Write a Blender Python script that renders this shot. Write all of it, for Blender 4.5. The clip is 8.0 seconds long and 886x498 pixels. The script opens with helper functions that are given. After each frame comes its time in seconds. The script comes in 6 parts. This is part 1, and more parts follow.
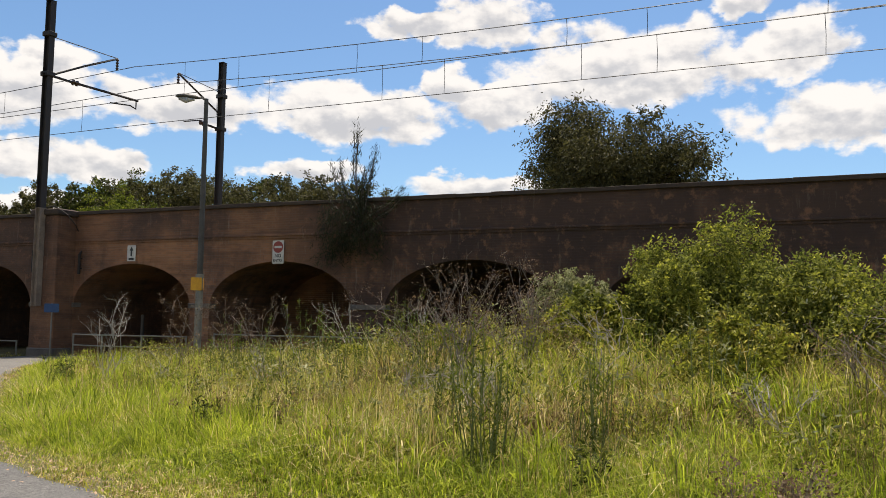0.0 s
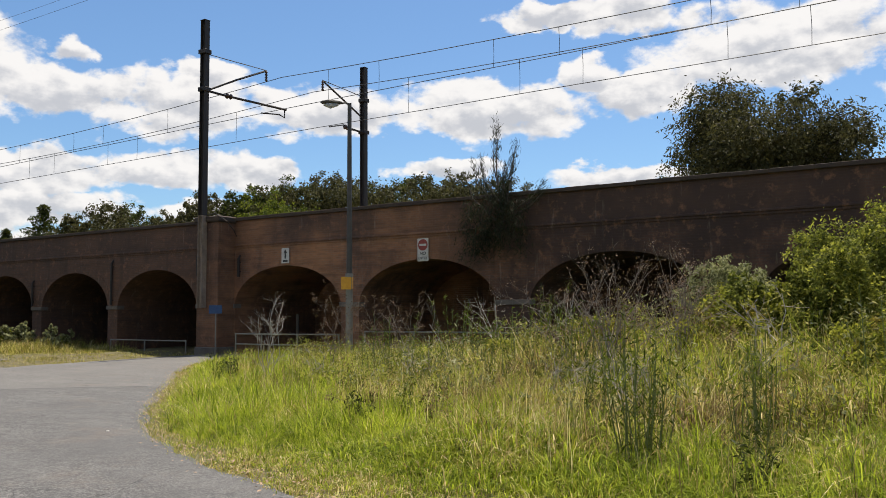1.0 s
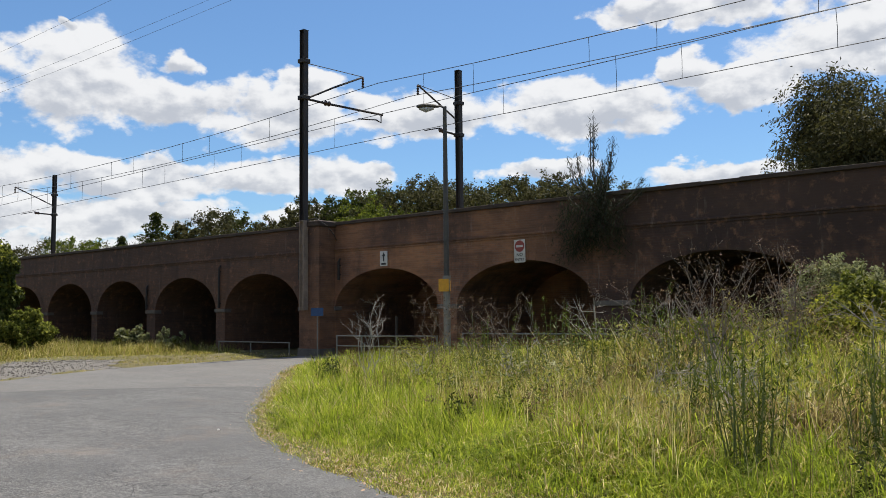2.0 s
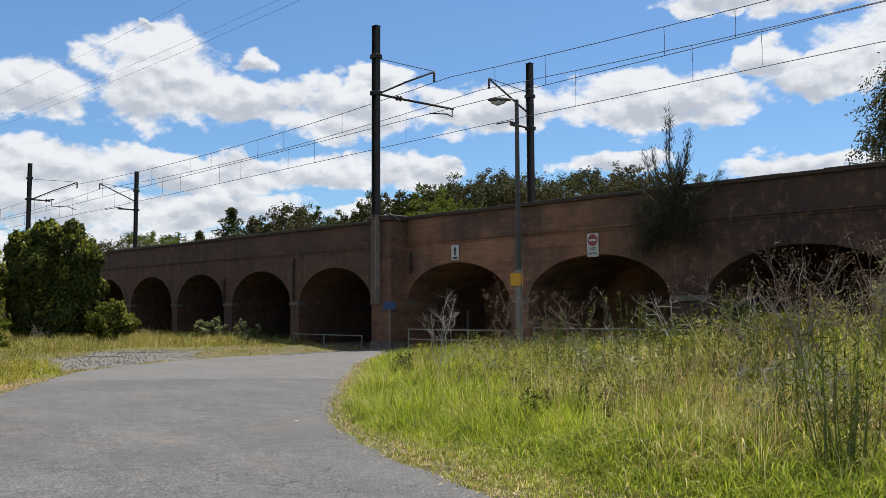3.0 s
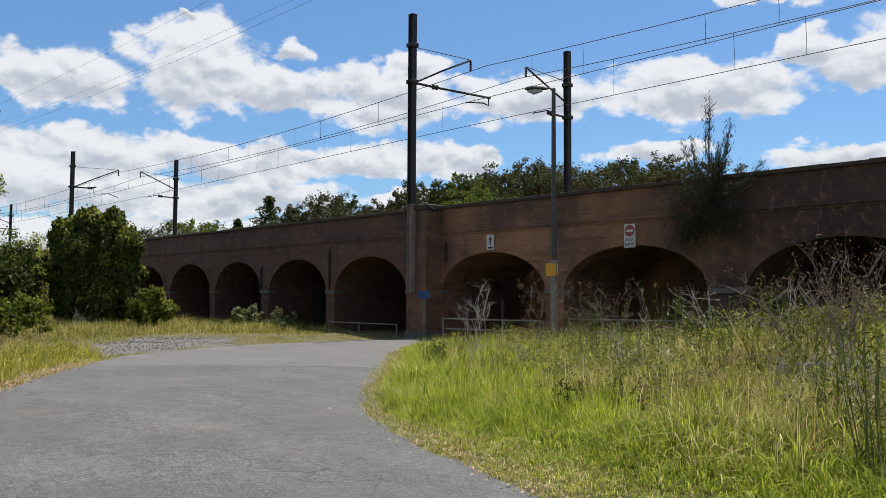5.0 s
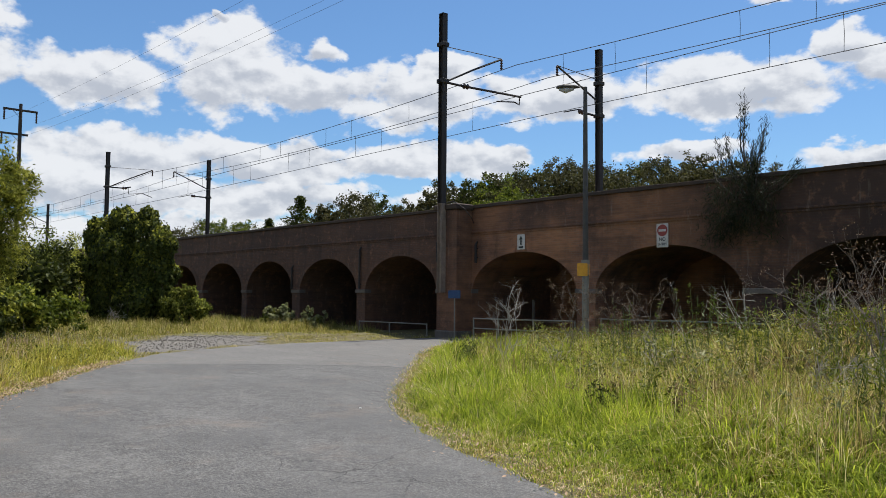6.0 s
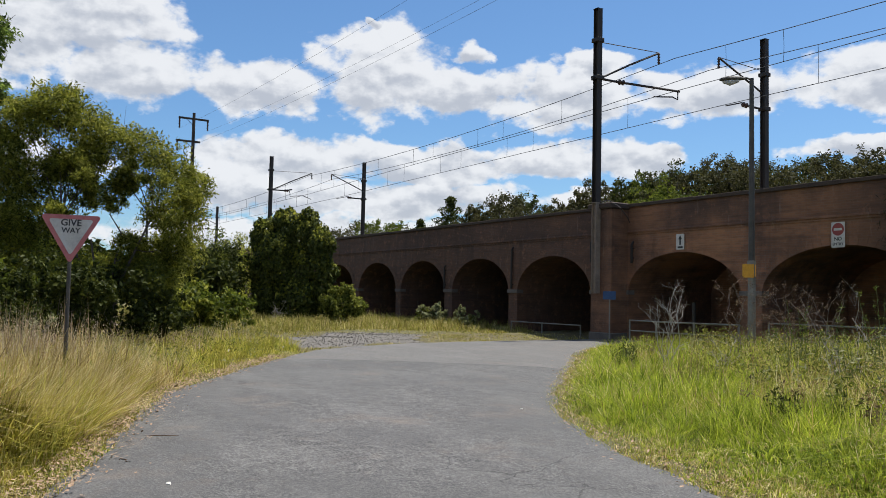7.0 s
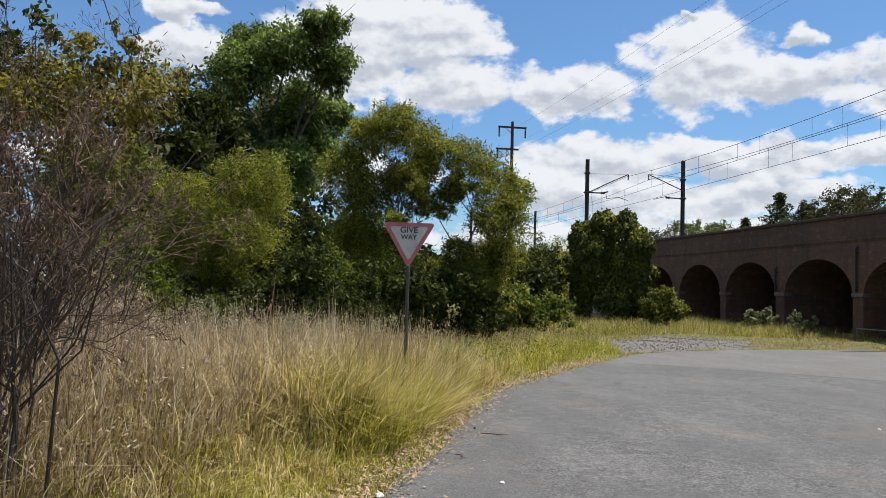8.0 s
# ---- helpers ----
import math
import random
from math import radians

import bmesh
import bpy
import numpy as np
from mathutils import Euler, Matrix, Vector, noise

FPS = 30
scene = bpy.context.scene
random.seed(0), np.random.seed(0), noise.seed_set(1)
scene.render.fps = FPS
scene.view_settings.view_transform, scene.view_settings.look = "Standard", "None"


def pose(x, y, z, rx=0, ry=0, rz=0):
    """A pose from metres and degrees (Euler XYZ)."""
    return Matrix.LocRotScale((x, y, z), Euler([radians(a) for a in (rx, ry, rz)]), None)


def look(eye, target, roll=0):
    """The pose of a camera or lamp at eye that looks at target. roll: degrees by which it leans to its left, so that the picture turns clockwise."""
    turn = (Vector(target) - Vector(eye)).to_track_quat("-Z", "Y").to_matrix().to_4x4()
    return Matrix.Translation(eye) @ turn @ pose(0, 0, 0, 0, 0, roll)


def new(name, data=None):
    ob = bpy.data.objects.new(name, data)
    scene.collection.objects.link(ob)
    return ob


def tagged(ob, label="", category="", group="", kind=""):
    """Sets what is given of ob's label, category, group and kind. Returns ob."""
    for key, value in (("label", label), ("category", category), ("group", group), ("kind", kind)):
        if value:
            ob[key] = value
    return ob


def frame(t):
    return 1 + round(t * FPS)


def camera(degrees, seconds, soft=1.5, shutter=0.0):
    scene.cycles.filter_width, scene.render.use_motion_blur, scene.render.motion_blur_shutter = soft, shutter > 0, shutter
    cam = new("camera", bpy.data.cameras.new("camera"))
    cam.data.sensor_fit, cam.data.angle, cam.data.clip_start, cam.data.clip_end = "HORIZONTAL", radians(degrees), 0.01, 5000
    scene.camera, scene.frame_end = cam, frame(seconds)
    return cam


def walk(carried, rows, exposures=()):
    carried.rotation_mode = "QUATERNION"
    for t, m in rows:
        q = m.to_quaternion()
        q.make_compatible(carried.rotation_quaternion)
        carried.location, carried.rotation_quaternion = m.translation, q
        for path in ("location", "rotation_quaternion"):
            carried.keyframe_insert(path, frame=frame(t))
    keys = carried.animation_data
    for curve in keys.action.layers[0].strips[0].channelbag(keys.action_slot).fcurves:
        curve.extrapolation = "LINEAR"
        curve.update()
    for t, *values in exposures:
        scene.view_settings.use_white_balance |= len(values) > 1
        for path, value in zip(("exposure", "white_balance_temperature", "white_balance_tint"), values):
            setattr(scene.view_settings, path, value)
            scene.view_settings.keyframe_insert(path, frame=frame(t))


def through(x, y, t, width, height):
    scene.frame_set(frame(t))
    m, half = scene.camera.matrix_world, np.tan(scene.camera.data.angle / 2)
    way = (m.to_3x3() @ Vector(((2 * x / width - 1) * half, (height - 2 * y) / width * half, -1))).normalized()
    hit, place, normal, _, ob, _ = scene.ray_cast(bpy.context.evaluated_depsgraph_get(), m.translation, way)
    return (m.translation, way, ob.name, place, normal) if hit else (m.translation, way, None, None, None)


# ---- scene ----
cam = camera(55.69, 8.0, soft=0.65)


def row(t, x, y, z, turn, tilt, lean):
    """A row of the walk: degrees turned right of +y, tilted up, leaning."""
    way = Vector((math.sin(radians(turn)) * math.cos(radians(tilt)), math.cos(radians(turn)) * math.cos(radians(tilt)), math.sin(radians(tilt))))
    eye = Vector((x, y, z))
    return t, look(eye, eye + 10 * way, lean)


walk(cam, [
    row(0.0, 0.146, -0.058, 1.758, -22.69, 4.67, 0.78),
    row(0.5, 0.115, -0.024, 1.749, -29.45, 4.54, -0.09),
    row(1.0, 0.090, -0.004, 1.738, -32.43, 4.32, -0.39),
    row(1.5, 0.093, -0.049, 1.736, -33.88, 4.30, -0.97),
    row(2.0, 0.079, -0.021, 1.745, -39.01, 4.48, -0.64),
    row(2.2, -0.022, -0.038, 1.751, -40.47, 4.48, -0.47),
    row(3.5, 0.008, -0.045, 1.742, -44.79, 3.80, -0.22),
    row(4.0, 0.026, -0.017, 1.742, -45.47, 3.55, -0.00),
    row(4.5, 0.000, 0.000, 1.752, -45.77, 3.43, 0.19),
    row(6.0, -0.101, 0.053, 1.750, -48.26, 3.36, 0.51),
    row(6.5, -0.185, 0.027, 1.739, -50.93, 3.30, 0.72),
    row(7.0, -0.364, -0.013, 1.731, -58.36, 3.24, 1.20),
    row(7.5, -0.522, -0.068, 1.727, -68.98, 3.11, 1.57),
    row(8.0, -0.558, -0.050, 1.743, -79.72, 2.89, 1.54),
], exposures=[(0.0, 0.70, 7050, 12), (1.0, 0.64, 6750, 11), (2.2, 0.56, 6400, 10), (3.5, 0.52, 6300, 10), (6.5, 0.50, 6250, 10), (8.0, 0.55, 6250, 10)])

# ---- world and sun ----
SUN_TURN, SUN_UP = radians(-6), radians(69)      # turned right of +y, height


def node(tree, kind, **inputs):
    n = tree.nodes.new(kind)
    for key, value in inputs.items():
        if key in n.inputs:
            n.inputs[key].default_value = value
    return n


def calc(tree, op, a, b=None, c=None):
    n = tree.nodes.new("ShaderNodeMath")
    n.operation = op
    for i, v in enumerate((a, b, c)):
        if v is None:
            continue
        if isinstance(v, (int, float)):
            n.inputs[i].default_value = v
        else:
            tree.links.new(v, n.inputs[i])
    return n.outputs[0]


# clouds: azimuth right of +y, height over the horizon, half width, half height (degrees)
CLOUD_LOW = [(-68.3, 9.1, 6.8, 1.5), (-59.4, 9.0, 7.0, 1.5), (-50, 9.4, 7.0, 1.3), (-44.5, 9.2, 2.7, 1.0), (-70.5, 6.7, 7.0, 1.5), (-61.2, 6.5, 9.3, 1.3), (-32.3, 9.6, 3.6, 0.8), (-20.4, 9.0, 4.2, 0.8), (-66, 3.5, 16, 1.6), (-48, 6.4, 5, 0.9)]
CLOUD_MID = [(-70.9, 13.6, 4.6, 1.9), (-63.0, 15.0, 4.8, 3.1), (-58.4, 14.0, 3.7, 1.7), (-56.8, 16.4, 1.5, 1.0), (-63.5, 18.2, 0.8, 0.4), (-50.4, 13.5, 5.3, 2.1), (-48, 15.8, 2.4, 0.9), (-41.0, 13.5, 5.9, 1.6), (-28.9, 13.6, 8.4, 1.8)]
CLOUD_RIGHT = [(-24.6, 19.8, 4.3, 0.9), (-19.9, 19.9, 3.5, 1.9), (-9.5, 16.7, 9.0, 2.6), (0.2, 17.4, 3.6, 2.1), (3.0, 12.7, 6.1, 2.0), (-18.5, 14.2, 3.6, 1.6), (-22.2, 15.6, 2.2, 1.2), (-2.2, 20.2, 2.3, 0.7)]
CLOUD_FAR = [(-83.8, 17.1, 7.3, 3.3), (-79.2, 14.0, 4.2, 2.1), (-97, 15.3, 4.4, 1.5), (-97.7, 17.8, 2.5, 0.8), (-89, 13.5, 5, 1.4), (-93, 8, 12, 1.5)]

world = bpy.data.worlds.new("sky")
scene.world = world
world.use_nodes = True
wt = world.node_tree
wt.nodes.clear()
wout = wt.nodes.new("ShaderNodeOutputWorld")
coord = wt.nodes.new("ShaderNodeTexCoord")
sky = wt.nodes.new("ShaderNodeTexSky")
sky.sky_type = "NISHITA"
sky.sun_disc = False
sky.sun_elevation, sky.sun_rotation = SUN_UP, SUN_TURN
sky.air_density, sky.dust_density, sky.ozone_density = 1.0, 0.6, 2.2
sep = wt.nodes.new("ShaderNodeSeparateXYZ")
wt.links.new(coord.outputs["Generated"], sep.inputs[0])
azim = calc(wt, "MULTIPLY", calc(wt, "ARCTAN2", sep.outputs[0], sep.outputs[1]), 57.2958)
elev = calc(wt, "MULTIPLY", calc(wt, "ARCSINE", sep.outputs[2]), 57.2958)
flat = wt.nodes.new("ShaderNodeCombineXYZ")
wt.links.new(azim, flat.inputs[0])
wt.links.new(calc(wt, "MULTIPLY", elev, 1.5), flat.inputs[1])


def sky_noise(scale, detail, rough=0.55):
    n = node(wt, "ShaderNodeTexNoise", Scale=scale, Detail=detail, Roughness=rough)
    wt.links.new(flat.outputs[0], n.inputs["Vector"])
    return n.outputs["Fac"]


puffs = sky_noise(0.28, 7, 0.52)
# the outlines are pushed about by slow and quick swirls
swirl = node(wt, "ShaderNodeTexNoise", Scale=0.42, Detail=4.0, Roughness=0.5)
wt.links.new(flat.outputs[0], swirl.inputs["Vector"])
pushed = wt.nodes.new("ShaderNodeSeparateXYZ")
wt.links.new(swirl.outputs["Color"], pushed.inputs[0])
azim_w = calc(wt, "ADD", azim, calc(wt, "MULTIPLY", calc(wt, "SUBTRACT", pushed.outputs[0], 0.5), 4.0))
elev_w = calc(wt, "ADD", elev, calc(wt, "MULTIPLY", calc(wt, "SUBTRACT", pushed.outputs[1], 0.5), 2.4))
raised = wt.nodes.new("ShaderNodeVectorMath")
raised.operation = "ADD"
raised.inputs[1].default_value = (0.25, 0.75, 0.0)
wt.links.new(flat.outputs[0], raised.inputs[0])
puffs_up = node(wt, "ShaderNodeTexNoise", Scale=0.28, Detail=7.0, Roughness=0.52)
wt.links.new(raised.outputs[0], puffs_up.inputs["Vector"])
relief = calc(wt, "SUBTRACT", puffs_up.outputs["Fac"], puffs)
body = None
under = None
for az, el, hw, hh in CLOUD_LOW + CLOUD_MID + CLOUD_RIGHT + CLOUD_FAR:
    dx = calc(wt, "DIVIDE", calc(wt, "SUBTRACT", azim_w, az), 1.12 * hw)
    dy = calc(wt, "DIVIDE", calc(wt, "SUBTRACT", elev_w, el), 1.1 * hh)
    blob = calc(wt, "SUBTRACT", 1.0, calc(wt, "ADD", calc(wt, "MULTIPLY", dx, dx), calc(wt, "MULTIPLY", dy, dy)))
    # the underside of each cloud is in its own shade
    base = calc(wt, "MULTIPLY", calc(wt, "MAXIMUM", blob, 0.0), calc(wt, "SUBTRACT", 0.45, dy))
    body = blob if body is None else calc(wt, "MAXIMUM", body, blob)
    under = base if under is None else calc(wt, "MAXIMUM", under, base)
# the rest of the sky is half covered as well
rest = node(wt, "ShaderNodeTexNoise", Scale=2.6, Detail=5.0, Roughness=0.55)
wt.links.new(coord.outputs["Generated"], rest.inputs["Vector"])
beside = calc(wt, "GREATER_THAN", calc(wt, "ABSOLUTE", calc(wt, "ADD", azim, 47.0)), 62.0)
high = calc(wt, "GREATER_THAN", elev, 27.0)
outside = calc(wt, "MAXIMUM", beside, high)
spread = calc(wt, "SUBTRACT", calc(wt, "MULTIPLY", calc(wt, "SUBTRACT", rest.outputs["Fac"], 0.52), 6.0), calc(wt, "MULTIPLY", calc(wt, "SUBTRACT", 1.0, outside), 9.0))
body = calc(wt, "MAXIMUM", calc(wt, "MAXIMUM", body, -1.5), spread)
wisps = sky_noise(1.1, 5, 0.6)
thick = calc(wt, "ADD", calc(wt, "ADD", calc(wt, "MULTIPLY", body, 1.7), calc(wt, "MULTIPLY", calc(wt, "SUBTRACT", puffs, 0.5), 4.6)), calc(wt, "MULTIPLY", calc(wt, "SUBTRACT", wisps, 0.5), 1.2))
cover = node(wt, "ShaderNodeMapRange", **{"From Min": -0.12, "From Max": 0.80})
cover.interpolation_type = "SMOOTHSTEP"
wt.links.new(thick, cover.inputs["Value"])
dim = calc(wt, "ADD", calc(wt, "MULTIPLY", under, 0.75), calc(wt, "ADD", calc(wt, "MULTIPLY", relief, 2.6), calc(wt, "MULTIPLY", calc(wt, "SUBTRACT", sky_noise(0.22, 5), 0.5), 1.2)))
shade = node(wt, "ShaderNodeMapRange", **{"From Min": -0.05, "From Max": 0.75, "To Min": 1.0, "To Max": 0.0})
shade.interpolation_type = "SMOOTHSTEP"
wt.links.new(dim, shade.inputs["Value"])
white = node(wt, "ShaderNodeMix")
white.data_type = "RGBA"
white.inputs[6].default_value = (0.60, 0.63, 0.69, 1)
white.inputs[7].default_value = (1.0, 1.0, 1.0, 1)
wt.links.new(shade.outputs[0], white.inputs[0])
blue = wt.nodes.new("ShaderNodeBackground")
blue.inputs[1].default_value = 0.082
cloud = wt.nodes.new("ShaderNodeBackground")
cloud.inputs[1].default_value = 0.61
deep = node(wt, "ShaderNodeMix")
deep.data_type, deep.blend_type = "RGBA", "MULTIPLY"
deep.inputs[0].default_value = 1.0
deep.inputs[7].default_value = (0.71, 0.92, 1.08, 1)
wt.links.new(sky.outputs[0], deep.inputs[6])
wt.links.new(deep.outputs[2], blue.inputs[0])
wt.links.new(white.outputs[2], cloud.inputs[0])
mixw = wt.nodes.new("ShaderNodeMixShader")
wt.links.new(calc(wt, "MULTIPLY", cover.outputs[0], 0.97), mixw.inputs[0])
wt.links.new(blue.outputs[0], mixw.inputs[1])
wt.links.new(cloud.outputs[0], mixw.inputs[2])
wt.links.new(mixw.outputs[0], wout.inputs[0])

sun = new("sun", bpy.data.lights.new("sun", "SUN"))
sun.data.energy, sun.data.angle, sun.data.color = 5.0, radians(0.53), (1.0, 0.93, 0.82)
sun_way = Vector((math.sin(SUN_TURN) * math.cos(SUN_UP), math.cos(SUN_TURN) * math.cos(SUN_UP), math.sin(SUN_UP)))
sun.matrix_world = look(sun_way * 100, (0, 0, 0))

# ---- materials ----
def material(name, rough=0.8, metal=0.0):
    m = bpy.data.materials.new(name)
    m.use_nodes = True
    t = m.node_tree
    b = t.nodes["Principled BSDF"]
    b.inputs["Roughness"].default_value, b.inputs["Metallic"].default_value = rough, metal
    return m, t, b


def noise_of(t, scale, detail=4.0, rough=0.6, vector=None):
    n = node(t, "ShaderNodeTexNoise", Scale=scale, Detail=detail, Roughness=rough)
    if vector is None:
        c = t.nodes.new("ShaderNodeTexCoord")
        vector = c.outputs["Object"]
    t.links.new(vector, n.inputs["Vector"])
    return n.outputs["Fac"]


def ramp(t, value, stops):
    r = t.nodes.new("ShaderNodeValToRGB")
    while len(r.color_ramp.elements) < len(stops):
        r.color_ramp.elements.new(0.5)
    for e, (at, c) in zip(r.color_ramp.elements, stops):
        e.position, e.color = at, (*c, 1)
    t.links.new(value, r.inputs[0])
    return r.outputs[0]


def blend(t, fac, a, b, kind="MIX"):
    n = t.nodes.new("ShaderNodeMix")
    n.data_type, n.blend_type = "RGBA", kind
    for i, v in ((0, fac), (6, a), (7, b)):
        if isinstance(v, (int, float)):
            n.inputs[i].default_value = v
        elif isinstance(v, tuple):
            n.inputs[i].default_value = (*v, 1)
        else:
            t.links.new(v, n.inputs[i])
    return n.outputs[2]


def bump(t, b, height, strength, distance):
    n = node(t, "ShaderNodeBump", Strength=strength, Distance=distance)
    t.links.new(height, n.inputs["Height"])
    t.links.new(n.outputs[0], b.inputs["Normal"])


def span(t, value, lo, hi, a=0.0, b=1.0):
    n = node(t, "ShaderNodeMapRange", **{"From Min": lo, "From Max": hi, "To Min": a, "To Max": b})
    t.links.new(value, n.inputs["Value"])
    return n.outputs[0]


def plain(name, dark, light, scale=6.0, rough=0.7, metal=0.0, relief=0.15, fine=60.0):
    """Painted, cast or weathered stuff: two tones at two scales, with fine relief."""
    m, t, b = material(name, rough, metal)
    big, small = noise_of(t, scale), noise_of(t, fine, 3)
    c = ramp(t, calc(t, "ADD", calc(t, "MULTIPLY", big, 0.7), calc(t, "MULTIPLY", small, 0.3)), [(0.32, dark), (0.68, light)])
    t.links.new(c, b.inputs["Base Color"])
    t.links.new(span(t, big, 0.3, 0.7, rough - 0.1, min(1, rough + 0.1)), b.inputs["Roughness"])
    bump(t, b, small, relief, 0.01)
    return m


def foliage(name, dark, mid, light, through=0.45, rough=0.5, patch=0.5, warm=None):
    """Thin leaves or blades: tones by leaf and by patch, letting light through."""
    m = bpy.data.materials.new(name)
    m.use_nodes = True
    t = m.node_tree
    t.nodes.clear()
    out = t.nodes.new("ShaderNodeOutputMaterial")
    geo = t.nodes.new("ShaderNodeNewGeometry")
    big = noise_of(t, patch, 3, 0.6, geo.outputs["Position"])
    key = calc(t, "ADD", calc(t, "MULTIPLY", geo.outputs["Random Per Island"], 0.68), calc(t, "MULTIPLY", span(t, big, 0.3, 0.7), 0.32))
    c = ramp(t, key, [(0.15, dark), (0.5, mid), (0.85, light)])
    if warm:
        far = noise_of(t, patch * 0.45, 2, 0.5, geo.outputs["Position"])
        c = blend(t, span(t, far, 0.46, 0.6), c, warm)
    d = t.nodes.new("ShaderNodeBsdfPrincipled")
    d.inputs["Roughness"].default_value = rough
    d.inputs["Specular IOR Level"].default_value = 0.12
    tr = t.nodes.new("ShaderNodeBsdfTranslucent")
    t.links.new(c, d.inputs["Base Color"])
    t.links.new(blend(t, 1.0, c, (1.0, 1.0, 0.75), "MULTIPLY"), tr.inputs[0])
    mix = node(t, "ShaderNodeMixShader", Fac=through)
    t.links.new(d.outputs[0], mix.inputs[1])
    t.links.new(tr.outputs[0], mix.inputs[2])
    t.links.new(mix.outputs[0], out.inputs[0])
    return m


def brickwork():
    m, t, b = material("sooty_brick", 0.9)
    c = t.nodes.new("ShaderNodeTexCoord")
    s = t.nodes.new("ShaderNodeSeparateXYZ")
    t.links.new(c.outputs["Object"], s.inputs[0])
    uv = t.nodes.new("ShaderNodeCombineXYZ")
    t.links.new(calc(t, "ADD", s.outputs[0], s.outputs[1]), uv.inputs[0])
    t.links.new(s.outputs[2], uv.inputs[1])
    br = node(t, "ShaderNodeTexBrick", Scale=1.0, **{"Mortar Size": 0.006, "Brick Width": 0.24, "Row Height": 0.086, "Bias": -0.1})
    br.inputs["Color1"].default_value = (0.33, 0.150, 0.078, 1)
    br.inputs["Color2"].default_value = (0.20, 0.098, 0.060, 1)
    br.inputs["Mortar"].default_value = (0.21, 0.165, 0.13, 1)
    t.links.new(uv.outputs[0], br.inputs["Vector"])
    stain = noise_of(t, 0.55, 6, 0.65)
    streak = t.nodes.new("ShaderNodeMapping")
    streak.inputs["Scale"].default_value = (1.6, 1.6, 0.22)
    t.links.new(c.outputs["Object"], streak.inputs[0])
    runs = noise_of(t, 1.3, 5, 0.6, streak.outputs[0])
    col = blend(t, span(t, stain, 0.36, 0.60, 0.1, 0.88), br.outputs["Color"], (0.072, 0.040, 0.029))
    col = blend(t, span(t, runs, 0.50, 0.68, 0.0, 0.75), col, (0.050, 0.030, 0.023))
    # the brick is less sooty west of the lamp, and black with damp to the east
    east = span(t, s.outputs[0], -19.0, -11.0)
    clean = noise_of(t, 0.33, 4, 0.55)
    west = calc(t, "MULTIPLY", span(t, clean, 0.40, 0.60, 0.05, 0.85), calc(t, "MULTIPLY", calc(t, "SUBTRACT", 1.0, east), span(t, s.outputs[0], -40.0, -27.0, 0.12, 1.0)))
    col = blend(t, west, col, blend(t, 0.5, br.outputs["Color"], (0.40, 0.185, 0.078)))
    col = blend(t, calc(t, "MULTIPLY", east, span(t, stain, 0.30, 0.55, 0.50, 0.93)), col, (0.038, 0.022, 0.017))
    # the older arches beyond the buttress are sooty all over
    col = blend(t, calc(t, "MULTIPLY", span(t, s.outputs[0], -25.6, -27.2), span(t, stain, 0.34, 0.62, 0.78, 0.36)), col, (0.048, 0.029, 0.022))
    # smoke has blackened the parapet above the string course, unevenly
    sooted = calc(t, "MULTIPLY", span(t, s.outputs[2], 4.45, 4.75), span(t, clean, 0.30, 0.62, 0.75, 0.25))
    col = blend(t, sooted, col, (0.064, 0.037, 0.027))
    # courses weathered unevenly, and a mottle of spalled brick
    bands = t.nodes.new("ShaderNodeMapping")
    bands.inputs["Scale"].default_value = (0.35, 0.35, 4.0)
    t.links.new(c.outputs["Object"], bands.inputs[0])
    col = blend(t, span(t, noise_of(t, 1.1, 5, 0.65, bands.outputs[0]), 0.48, 0.66, 0.0, 0.45), col, (0.045, 0.027, 0.020))
    col = blend(t, span(t, noise_of(t, 2.6, 5, 0.7), 0.54, 0.68, 0.0, 0.55), col, (0.27, 0.13, 0.07))
    lime = noise_of(t, 2.3, 6, 0.7, streak.outputs[0])
    col = blend(t, span(t, lime, 0.60, 0.76, 0.0, 0.38), col, (0.34, 0.28, 0.22))
    t.links.new(col, b.inputs["Base Color"])
    h = calc(t, "ADD", calc(t, "MULTIPLY", br.outputs["Fac"], -1.0), calc(t, "MULTIPLY", noise_of(t, 30, 4), 0.6))
    bump(t, b, h, 0.6, 0.012)
    return m


